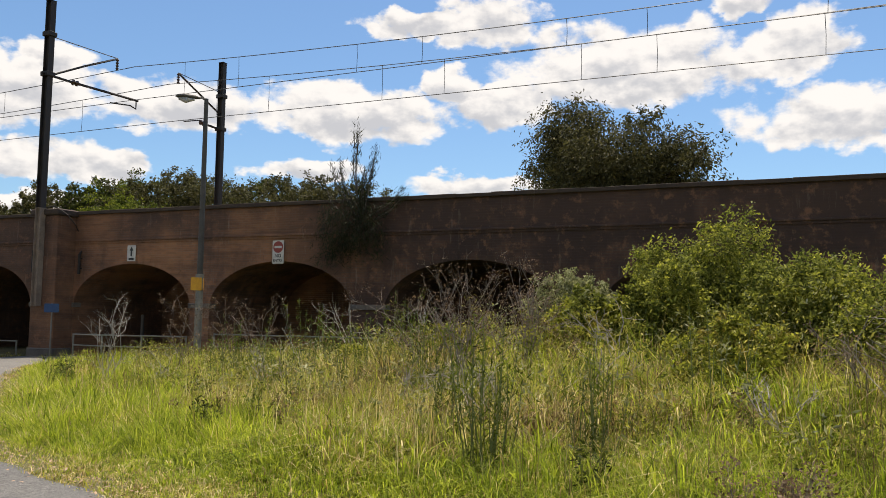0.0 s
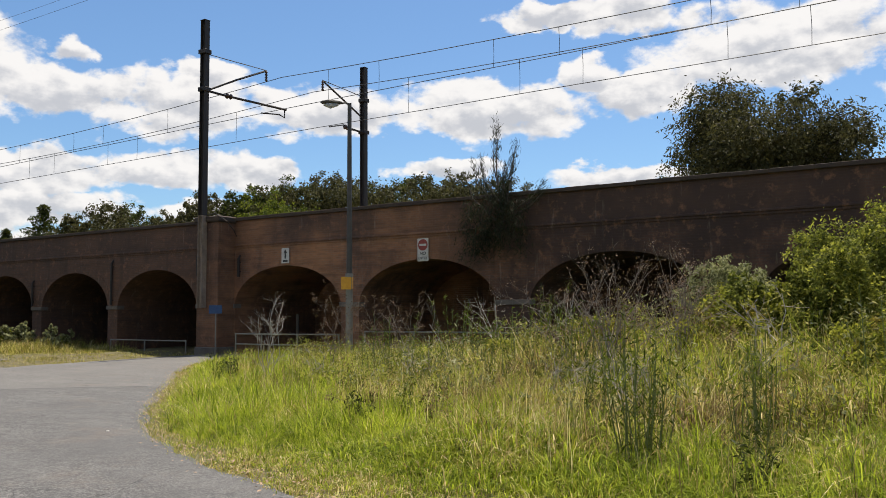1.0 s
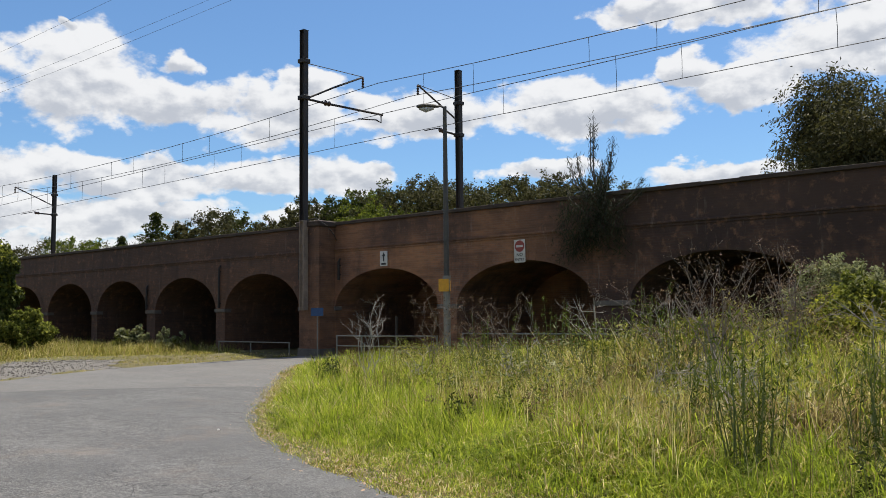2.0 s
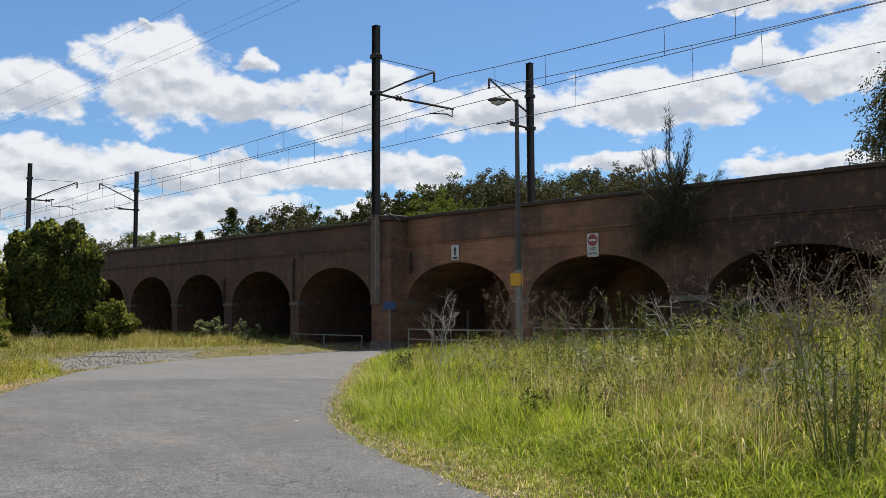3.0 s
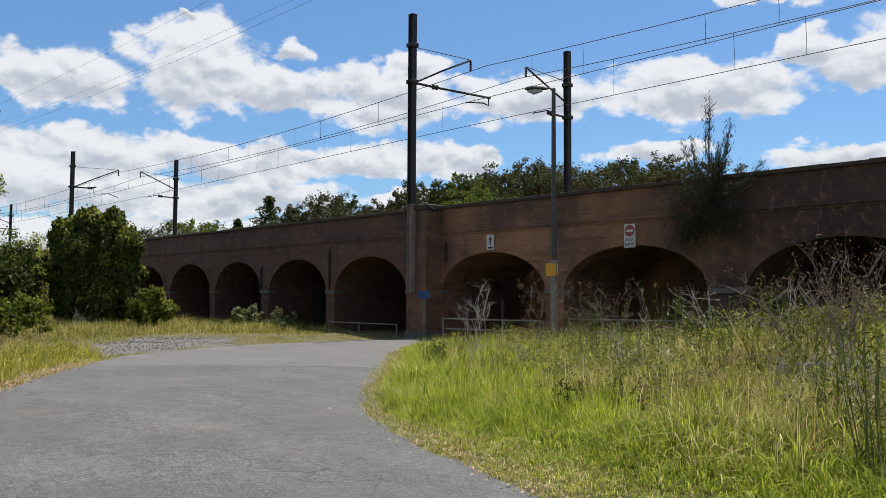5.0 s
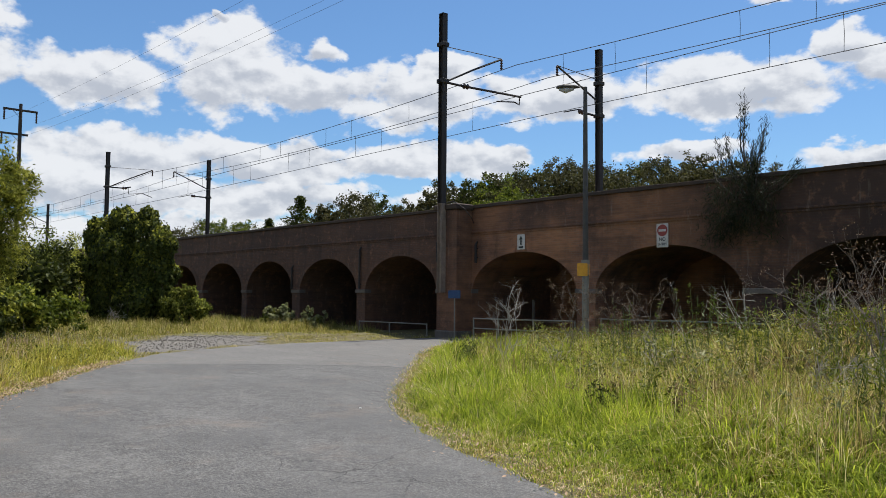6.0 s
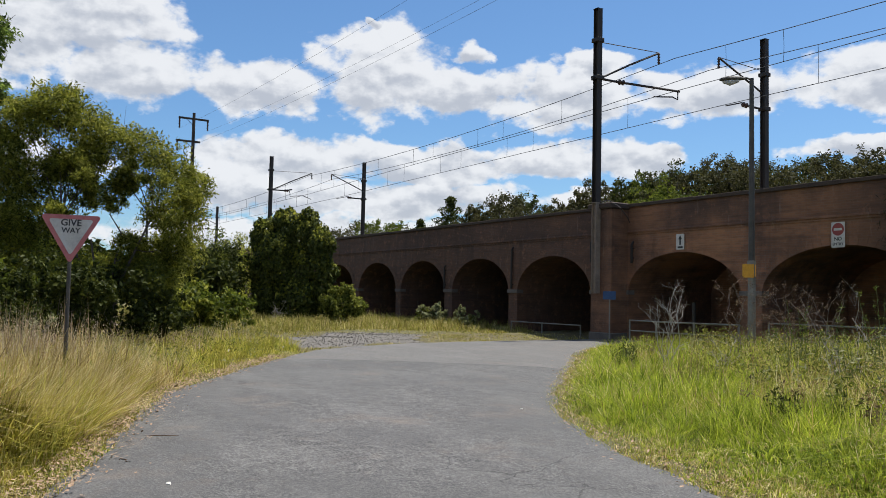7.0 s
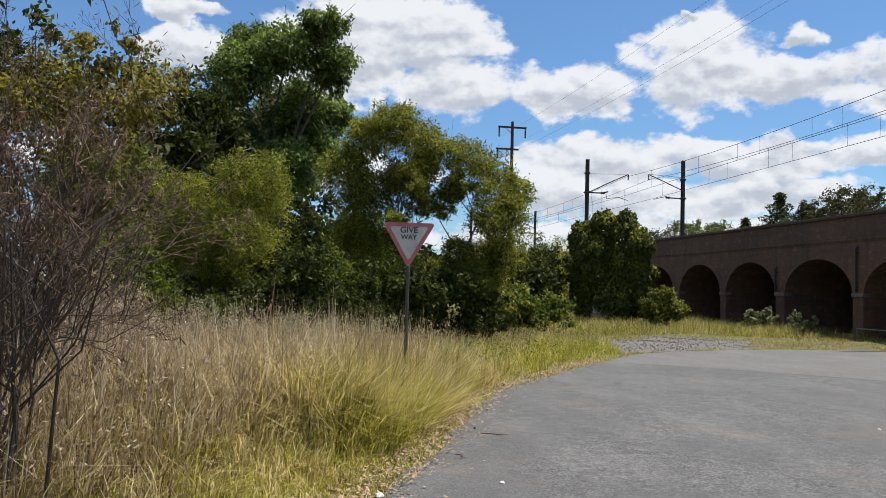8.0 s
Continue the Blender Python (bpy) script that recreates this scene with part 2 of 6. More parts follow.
def asphalt():
    m, t, b = material("worn_asphalt", 0.88)
    tc = t.nodes.new("ShaderNodeTexCoord")
    grit, wear, patch = noise_of(t, 36, 8, 0.85), noise_of(t, 5.0, 8, 0.75), noise_of(t, 0.45, 6, 0.6)
    # traffic has polished paler lanes along the bend
    turned = t.nodes.new("ShaderNodeMapping")
    turned.inputs["Rotation"].default_value = (0, 0, radians(-38))
    turned.inputs["Scale"].default_value = (0.30, 1.0, 1.0)
    t.links.new(tc.outputs["Object"], turned.inputs[0])
    lanes = noise_of(t, 0.9, 5, 0.6, turned.outputs[0])
    col = ramp(t, calc(t, "ADD", calc(t, "MULTIPLY", grit, 0.82), calc(t, "MULTIPLY", wear, 0.18)), [(0.43, (0.022, 0.0215, 0.021)), (0.50, (0.070, 0.068, 0.066)), (0.57, (0.165, 0.160, 0.152))])
    col = blend(t, span(t, lanes, 0.44, 0.64, 0.0, 0.32), col, (0.155, 0.151, 0.145))
    col = blend(t, span(t, patch, 0.42, 0.62, 0.0, 0.55), col, (0.058, 0.057, 0.057))
    dirt = noise_of(t, 0.8, 7, 0.7)
    col = blend(t, span(t, dirt, 0.54, 0.72, 0.0, 0.42), col, (0.150, 0.112, 0.086))
    v = node(t, "ShaderNodeTexVoronoi", Scale=52.0)
    t.links.new(tc.outputs["Object"], v.inputs["Vector"])
    col = blend(t, span(t, v.outputs["Distance"], 0.05, 0.30, 0.6, 0.0), col, (0.22, 0.215, 0.205))
    crack = node(t, "ShaderNodeTexVoronoi", Scale=0.55)
    crack.feature = "DISTANCE_TO_EDGE"
    warp = node(t, "ShaderNodeVectorMath")
    warp.operation = "ADD"
    wob = node(t, "ShaderNodeTexNoise", Scale=1.6, Detail=5.0)
    t.links.new(tc.outputs["Object"], wob.inputs["Vector"])
    t.links.new(tc.outputs["Object"], warp.inputs[0])
    t.links.new(wob.outputs["Color"], warp.inputs[1])
    t.links.new(warp.outputs[0], crack.inputs["Vector"])
    # a straight join, beyond which the older surface is paler
    seam = t.nodes.new("ShaderNodeVectorMath")
    seam.operation = "DOT_PRODUCT"
    seam.inputs[1].default_value = (-0.75, 0.66, 0.0)
    t.links.new(tc.outputs["Object"], seam.inputs[0])
    past = calc(t, "SUBTRACT", calc(t, "ADD", seam.outputs["Value"], calc(t, "MULTIPLY", wear, 0.12)), 21.45)
    col = blend(t, span(t, past, 0.0, 0.1, 0.0, 0.28), col, (0.175, 0.165, 0.150))
    col = blend(t, span(t, calc(t, "ABSOLUTE", past), 0.03, 0.10, 0.55, 0.0), col, (0.035, 0.034, 0.033))
    gate = span(t, noise_of(t, 0.33, 3), 0.50, 0.60)
    line = calc(t, "MULTIPLY", span(t, crack.outputs["Distance"], 0.0, 0.007, 1.0, 0.0), gate)
    col = blend(t, calc(t, "MULTIPLY", line, 0.8), col, (0.02, 0.019, 0.018))
    t.links.new(col, b.inputs["Base Color"])
    h = calc(t, "SUBTRACT", calc(t, "ADD", grit, calc(t, "MULTIPLY", v.outputs["Distance"], -0.6)), calc(t, "MULTIPLY", line, 1.5))
    bump(t, b, h, 0.6, 0.012)
    return m


def soil():
    m, t, b = material("grassy_soil", 0.95)
    big, mid, small = noise_of(t, 0.25, 5), noise_of(t, 2.0, 6, 0.7), noise_of(t, 40, 4, 0.7)
    col = ramp(t, calc(t, "ADD", calc(t, "MULTIPLY", mid, 0.6), calc(t, "MULTIPLY", small, 0.4)), [(0.3, (0.045, 0.040, 0.016)), (0.55, (0.12, 0.098, 0.040)), (0.75, (0.21, 0.155, 0.075))])
    col = blend(t, span(t, big, 0.4, 0.65, 0.0, 0.6), col, (0.105, 0.105, 0.03))
    t.links.new(col, b.inputs["Base Color"])
    bump(t, b, calc(t, "ADD", mid, small), 0.7, 0.05)
    return m


BRICK = brickwork()
ASPHALT = asphalt()
SOIL = soil()
GRAVEL = plain("pale_gravel", (0.06, 0.054, 0.048), (0.17, 0.155, 0.135), 4, 0.92, 0, 0.9, 70)
CONCRETE = plain("dark_render", (0.07, 0.060, 0.053), (0.17, 0.145, 0.12), 1.2, 0.9, 0, 0.4, 30)
COPING = plain("weathered_coping", (0.028, 0.018, 0.013), (0.072, 0.050, 0.037), 2.0, 0.9, 0, 0.4, 25)
RUST = plain("dark_painted_steel", (0.012, 0.010, 0.0095), (0.040, 0.031, 0.026), 3.0, 0.7, 0.1, 0.2, 40)
PALE_STEEL = plain("faded_rusty_steel", (0.15, 0.115, 0.09), (0.31, 0.245, 0.19), 3.0, 0.9, 0.0, 0.2, 40)
WIRE = plain("dull_copper_wire", (0.04, 0.042, 0.045), (0.09, 0.09, 0.09), 5, 0.6, 0.5, 0.0)
GALV = plain("galvanised_steel", (0.13, 0.125, 0.108), (0.25, 0.24, 0.21), 4, 0.65, 0.15, 0.1)
DARKPOLE = plain("weathered_grey_paint", (0.040, 0.037, 0.032), (0.090, 0.083, 0.072), 4, 0.65, 0.1, 0.1)
WHITE = plain("faded_white_sheet", (0.40, 0.38, 0.34), (0.62, 0.60, 0.56), 6, 0.6, 0, 0.05)
RED = plain("faded_red_paint", (0.20, 0.030, 0.024), (0.32, 0.06, 0.045), 8, 0.6, 0, 0.05)
PINK = plain("sun_bleached_red", (0.38, 0.095, 0.10), (0.52, 0.19, 0.18), 9, 0.6, 0, 0.05)
BLACK = plain("black_paint", (0.012, 0.012, 0.013), (0.03, 0.03, 0.03), 8, 0.6, 0, 0.05)
YELLOW = plain("yellow_sheet", (0.50, 0.24, 0.012), (0.70, 0.36, 0.02), 8, 0.55, 0, 0.05)
BLUE = plain("blue_sheet", (0.012, 0.04, 0.11), (0.025, 0.075, 0.18), 8, 0.55, 0, 0.05)
INSULATOR = plain("brown_porcelain", (0.03, 0.015, 0.01), (0.06, 0.03, 0.02), 8, 0.25, 0, 0.0)
TIMBER = plain("grey_pole_timber", (0.020, 0.016, 0.013), (0.060, 0.048, 0.039), 3, 0.9, 0, 0.5, 30)
BARK = plain("tree_bark", (0.035, 0.028, 0.022), (0.13, 0.105, 0.085), 6, 0.9, 0, 0.7, 40)
DEADWOOD = plain("bleached_dead_wood", (0.20, 0.175, 0.145), (0.46, 0.42, 0.37), 12, 0.9, 0, 0.4, 60)
DARKTWIG = plain("dark_dead_twig", (0.036, 0.022, 0.014), (0.125, 0.078, 0.048), 12, 0.9, 0, 0.4, 60)
DARKSTEM = plain("blackish_bark", (0.014, 0.010, 0.008), (0.055, 0.040, 0.031), 12, 0.9, 0, 0.5, 60)
GREYTWIG = plain("grey_dry_stalk", (0.10, 0.080, 0.066), (0.27, 0.22, 0.18), 12, 0.9, 0, 0.4, 60)
LENS = plain("lamp_glass", (0.35, 0.36, 0.36), (0.5, 0.5, 0.5), 8, 0.2, 0, 0.0)
LITTER = plain("dry_leaf", (0.14, 0.080, 0.045), (0.46, 0.32, 0.20), 20, 0.8, 0, 0.2)
GRASS_GREEN = foliage("green_grass", (0.068, 0.098, 0.008), (0.215, 0.265, 0.022), (0.43, 0.45, 0.065), 0.52, 0.6, 1.3, (0.29, 0.25, 0.048))
GRASS_LUSH = foliage("lush_grass", (0.080, 0.118, 0.011), (0.245, 0.310, 0.030), (0.49, 0.53, 0.08), 0.55, 0.55, 1.2)
GRASS_YELLOW = foliage("yellowing_grass", (0.14, 0.125, 0.020), (0.40, 0.36, 0.065), (0.70, 0.63, 0.19), 0.48, 0.6, 1.2)
GRASS_DRY = foliage("dry_grass", (0.17, 0.125, 0.050), (0.47, 0.36, 0.16), (0.80, 0.70, 0.42), 0.45, 0.65, 1.2)
GRASS_BROWN = foliage("dead_brown_grass", (0.07, 0.05, 0.027), (0.18, 0.13, 0.068), (0.34, 0.26, 0.145), 0.3, 0.7, 1.2)
GRASS_DUSK = foliage("grey_brown_dead_leaf", (0.055, 0.034, 0.024), (0.14, 0.092, 0.066), (0.30, 0.21, 0.16), 0.3, 0.8, 1.0)
GRASS_SEED = foliage("seeding_grass", (0.19, 0.135, 0.095), (0.43, 0.325, 0.235), (0.72, 0.60, 0.47), 0.4, 0.7, 0.8)
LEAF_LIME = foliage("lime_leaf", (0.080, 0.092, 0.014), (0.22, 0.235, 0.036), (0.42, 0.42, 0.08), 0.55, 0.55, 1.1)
LEAF_MID = foliage("mid_green_leaf", (0.034, 0.052, 0.008), (0.095, 0.122, 0.018), (0.19, 0.215, 0.036), 0.45, 0.55, 0.9)
GRASS_WEED = foliage("weedy_grass", (0.090, 0.094, 0.018), (0.235, 0.228, 0.050), (0.47, 0.43, 0.13), 0.45, 0.6, 1.3)
LEAF_DARK = foliage("dark_green_leaf", (0.018, 0.026, 0.006), (0.044, 0.056, 0.012), (0.090, 0.102, 0.022), 0.35, 0.55, 0.9)
LEAF_BUSH = foliage("bush_leaf", (0.050, 0.064, 0.014), (0.150, 0.172, 0.034), (0.30, 0.31, 0.075), 0.5, 0.6, 1.1)
LEAF_WATTLE = foliage("wattle_leaf", (0.060, 0.070, 0.012), (0.175, 0.190, 0.030), (0.34, 0.335, 0.06), 0.5, 0.6, 0.7)
LEAF_TALL = foliage("broad_green_leaf", (0.045, 0.070, 0.018), (0.12, 0.165, 0.045), (0.25, 0.30, 0.09), 0.45, 0.45, 0.8)
LEAF_FRESH = foliage("fresh_green_leaf", (0.09, 0.14, 0.03), (0.19, 0.27, 0.06), (0.33, 0.42, 0.12), 0.45, 0.5, 0.8)
LEAF_SAGE = foliage("grey_green_leaf", (0.10, 0.11, 0.05), (0.22, 0.23, 0.115), (0.42, 0.42, 0.25), 0.35, 0.7, 1.0)
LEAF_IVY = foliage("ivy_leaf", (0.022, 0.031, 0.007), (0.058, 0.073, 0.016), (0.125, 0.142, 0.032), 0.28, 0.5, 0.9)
LEAF_OLIVE = foliage("olive_gum_leaf", (0.030, 0.030, 0.014), (0.068, 0.066, 0.027), (0.13, 0.122, 0.05), 0.3, 0.6, 0.4)
LEAF_NEEDLE = foliage("casuarina_needle", (0.014, 0.018, 0.010), (0.030, 0.034, 0.017), (0.05, 0.053, 0.026), 0.2, 0.6, 0.8)
LEAF_YELLOW = foliage("yellowing_leaf", (0.085, 0.075, 0.015), (0.19, 0.165, 0.030), (0.36, 0.30, 0.06), 0.42, 0.5, 1.1)
STALK = plain("green_brown_stalk", (0.075, 0.095, 0.026), (0.17, 0.20, 0.06), 10, 0.7, 0, 0.2)

# ---- building helpers ----
def part(name, bm, mat, parent, label=""):
    """Links a bmesh as one mesh object under a thing or a part."""
    me = bpy.data.meshes.new(name)
    bm.to_mesh(me)
    bm.free()
    if mat:
        me.materials.append(mat)
    ob = new(name, me)
    ob.parent = parent
    return tagged(ob, label)


def thing(name, at, label, category, group="", kind=""):
    ob = new(name)
    ob.matrix_basis = at if isinstance(at, Matrix) else Matrix.Translation(at)
    return tagged(ob, label, category, group, kind)


def box(bm, lo, hi, bevel=0.0):
    """A box from corner to corner, its edges rounded."""
    r = bmesh.ops.create_cube(bm, size=1)
    for v in r["verts"]:
        v.co = Vector([lo[i] + (v.co[i] + 0.5) * (hi[i] - lo[i]) for i in range(3)])
    if bevel:
        edges = {e for v in r["verts"] for e in v.link_edges}
        bmesh.ops.bevel(bm, geom=list(edges), offset=bevel, segments=1, affect="EDGES")
    return bm


def tube(bm, points, radii, sides=8):
    """A round bar along a row of points; radii: one, or one for each point."""
    points = [Vector(p) for p in points]
    if isinstance(radii, (int, float)):
        radii = [radii] * len(points)
    rings = []
    for i, p in enumerate(points):
        d = (points[min(i + 1, len(points) - 1)] - points[max(i - 1, 0)]).normalized()
        u = d.cross(Vector((0, 0, 1)) if abs(d.z) < 0.9 else Vector((1, 0, 0))).normalized()
        w = d.cross(u)
        rings.append([bm.verts.new(p + radii[i] * (u * math.cos(2 * math.pi * k / sides) + w * math.sin(2 * math.pi * k / sides))) for k in range(sides)])
    for a, b in zip(rings, rings[1:]):
        for k in range(sides):
            bm.faces.new((a[k], a[(k + 1) % sides], b[(k + 1) % sides], b[k]))
    bm.faces.new(rings[0][::-1])
    bm.faces.new(rings[-1])
    return bm


def smooth_line(points, steps=8):
    """A smooth curve through a few points in plan."""
    out = []
    p = [Vector(q) for q in points]
    for i in range(len(p) - 1):
        a, b, c, d = p[max(i - 1, 0)], p[i], p[i + 1], p[min(i + 2, len(p) - 1)]
        for k in range(steps):
            t = k / steps
            out.append(0.5 * (2 * b + (c - a) * t + (2 * a - 5 * b + 4 * c - d) * t * t + (3 * b - a - 3 * c + d) * t ** 3))
    return out + [p[-1]]


# ---- plan ----
WALL_Y, WALL_TOP, DECK = 25.52, 5.84, 4.9
VERGE_EDGE = smooth_line([(26, -8), (12, -1), (4, 2.4), (0, 4.2), (-3, 5.2), (-6.2, 6.35), (-8.9, 7.4), (-10.6, 8.4), (-12.9, 10.2), (-16.9, 13.9), (-22, 18.8), (-24.6, 22.6), (-25.2, 27)])
BANK_EDGE = smooth_line([(16, -9), (6, -5.6), (0, -2.9), (-4.5, -0.7), (-8.1, 0.95), (-11.9, 2.4), (-15.1, 3.65), (-17.5, 5.2), (-20.9, 7.5), (-25, 10.9), (-27.4, 15.5), (-28, 21), (-28, 27)])


def edge_distance(xy, line):
    """Signed distance in plan to a line; positive to the left of its direction."""
    xy = np.asarray(xy, float)
    best, sign = np.full(len(xy), 1e9), np.ones(len(xy))
    for a, b in zip(line, line[1:]):
        ab = np.array(b - a)
        rel = xy - np.array(a)
        t = np.clip(rel @ ab / (ab @ ab), 0, 1)
        d = np.hypot(*(rel - t[:, None] * ab).T)
        s = np.sign(ab[0] * rel[:, 1] - ab[1] * rel[:, 0])
        closer = d < best
        best = np.where(closer, d, best)
        sign = np.where(closer, s, sign)
    return best * sign


def rise(v, a, b):
    t = np.clip((v - a) / (b - a), 0, 1)
    return t * t * (3 - 2 * t)


def ripple(x, y, s):
    return np.sin(x * s + 1.3 * np.sin(y * s * 0.7)) * np.sin(y * s * 1.1 + 0.9 * np.sin(x * s * 0.6))


def ground_height(xy):
    """The lie of the land: flat road, a low bank on either side of it."""
    xy = np.asarray(xy, float)
    x, y = xy[:, 0], xy[:, 1]
    dv, db = -edge_distance(xy, VERGE_EDGE), edge_distance(xy, BANK_EDGE)
    near = rise(y, 22.5, 25.0) * (1 - rise(x, -14, -6))
    verge = rise(dv, 0.1, 3.0) * 0.16 + rise(dv, 2.5, 8.0) * (0.12 + 0.85 * rise(x, -15, -2)) * (1 - 0.9 * near)
    bank = rise(db, 0.1, 3.0) * 0.12 + rise(db, 3, 12) * 0.25 * (1 - rise(y, 9, 15))
    h = np.where(dv > 0, verge, 0) + np.where((db > 0) & (dv <= 0), bank, 0)
    h += 0.05 * ripple(x, y, 0.9) * rise(np.maximum(dv, db), 0.5, 3)
    return np.where(y > WALL_Y + 0.2, np.minimum(h, 0.15), h) - 0.03


def sheet(name, xs, ys, mat, label, category, height, keep=None):
    """One sheet of land over a grid."""
    gx, gy = np.meshgrid(xs, ys)
    xy = np.stack([gx.ravel(), gy.ravel()], 1)
    z = height(xy)
    n, m = len(xs), len(ys)
    quads = [(j * n + i, j * n + i + 1, (j + 1) * n + i + 1, (j + 1) * n + i) for j in range(m - 1) for i in range(n - 1)]
    me = bpy.data.meshes.new(name)
    me.from_pydata(np.column_stack([xy, z]).tolist(), [], quads)
    me.polygons.foreach_set("use_smooth", [True] * len(me.polygons))
    me.materials.append(mat)
    return tagged(new(name, me), label, category, kind="structure")


def steps(lo, hi, fine_lo, fine_hi, fine):
    """Grid lines: fine in the middle, growing outwards."""
    mid = list(np.arange(fine_lo, fine_hi + 1e-6, fine))
    out, s = [], fine
    v = mid[-1]
    while v < hi:
        s *= 1.35
        v += s
        out.append(min(v, hi))
    down, s = [], fine
    v = mid[0]
    while v > lo:
        s *= 1.35
        v -= s
        down.append(max(v, lo))
    return down[::-1] + mid + out


# ---- ground and road ----
sheet("ground", steps(-2500, 2500, -60, 8, 0.5), steps(-2500, 2500, -12, 30, 0.5), SOIL, "grassy uneven ground beside the road", "ground", ground_height)


def build_road():
    """An old asphalt road with crumbling edges; wears no kerb."""
    left, right = BANK_EDGE[:], VERGE_EDGE[:]
    n = 150

    def along(line, k):
        total = [0.0]
        for a, b in zip(line, line[1:]):
            total.append(total[-1] + (b - a).length)
        want = total[-1] * k
        for i in range(len(line) - 1):
            if total[i + 1] >= want:
                t = (want - total[i]) / max(total[i + 1] - total[i], 1e-6)
                return line[i].lerp(line[i + 1], t)
        return line[-1]

    bm = bmesh.new()
    rows = []
    for i in range(n + 1):
        a, b = along(left, i / n), along(right, i / n)
        across = (b - a).normalized()
        a = a - across * (0.10 + 0.13 * math.sin(i * 1.7) * math.sin(i * 0.61) + random.uniform(-0.06, 0.06))
        b = b + across * (0.10 + 0.13 * math.sin(i * 1.3 + 1) * math.sin(i * 0.47) + random.uniform(-0.06, 0.06))
        row_verts = []
        for k in range(13):
            p = a.lerp(b, k / 12)
            z = 0.012 + 0.035 * math.sin(math.pi * k / 12) if 0 < k < 12 else -0.02
            row_verts.append(bm.verts.new((p.x, p.y, z)))
        rows.append(row_verts)
    for r, s in zip(rows, rows[1:]):
        for k in range(12):
            bm.faces.new((r[k], r[k + 1], s[k + 1], s[k]))
    for f in bm.faces:
        f.smooth = True
    road = part("road", bm, ASPHALT, None)
    return tagged(road, "worn grey asphalt road with crumbling edges", "road", kind="structure")


build_road()


def apron_place(xy):
    """How far out a place lies on the gravel apron: 1 at its rim."""
    u = (xy[:, 0] + 29.7) * -0.67 + (xy[:, 1] - 14.4) * 0.74
    w = (xy[:, 0] + 29.7) * 0.74 + (xy[:, 1] - 14.4) * 0.67
    a = np.arctan2(w / 2.1, u / 5.6)
    return np.hypot(u / 5.6, w / 2.1) * (1 + 0.14 * np.sin(3 * a + 1) + 0.10 * np.sin(7 * a)) + 0.18 * ripple(xy[:, 0], xy[:, 1], 1.9)


def gravel_apron():
    """A rough apron of broken stone beside the road: a thin bed, and loose stones on it."""
    def bed(xy):
        return ground_height(xy) + 0.035 - 0.12 * rise(apron_place(xy), 0.75, 1.15)
    sheet("gravel_apron", list(np.arange(-37, -22, 0.3)), list(np.arange(8, 21, 0.3)), GRAVEL, "pale broken gravel apron beside the asphalt", "gravel", bed)
    rng = np.random.default_rng(31)
    xy = np.column_stack([rng.uniform(-37, -22, 9000), rng.uniform(8, 21, 9000)])
    xy = xy[apron_place(xy) < 1.05 * rng.random(len(xy)) ** 0.3]
    n = len(xy)
    z = bed(xy)
    s = rng.uniform(0.012, 0.05, (n, 1))
    c = np.column_stack([xy, z])
    tip = c + np.column_stack([rng.normal(size=(n, 2)) * 0.3 * s, s])
    ring = [c + np.column_stack([np.cos(q) * np.ones(n), np.sin(q) * np.ones(n), -0.3 * np.ones(n)]) * s * rng.uniform(0.7, 1.3, (n, 1)) for q in (0.2, 1.8, 3.3, 4.9)]
    v = np.stack([tip] + ring, 1).reshape(-1, 3)
    i = np.arange(n) * 5
    flat = np.stack([i, i + 1, i + 2, i, i + 2, i + 3, i, i + 3, i + 4, i, i + 4, i + 1], 1).ravel().reshape(-1, 3)
    me = bpy.data.meshes.new("loose_stones")
    me.from_pydata(v.tolist(), [], flat.tolist())
    me.materials.append(GRAVEL)
    tagged(new("loose_stones", me), "loose angular stones scattered on the gravel", "gravel", kind="stuff")


gravel_apron()


# ---- viaduct ----
ARCHES = [(-93.9, 2.70, 3.88), (-87.65, 2.70, 3.88), (-81.4, 2.70, 3.88), (-75.1, 2.70, 3.88), (-68.85, 2.70, 3.88), (-62.6, 2.70, 3.88), (-56.35, 2.70, 3.88), (-50.1, 2.70, 3.88), (-44.15, 2.62, 3.85), (-38.0, 2.72, 3.82), (-31.8, 2.76, 3.78),
          (-23.78, 2.92, 3.70), (-16.95, 3.02, 3.70), (-9.65, 3.02, 3.66), (-2.3, 3.0, 3.66), (5.0, 3.0, 3.66), (12.3, 3.0, 3.66)]
SPRING, VAULT = 2.0, 5.2


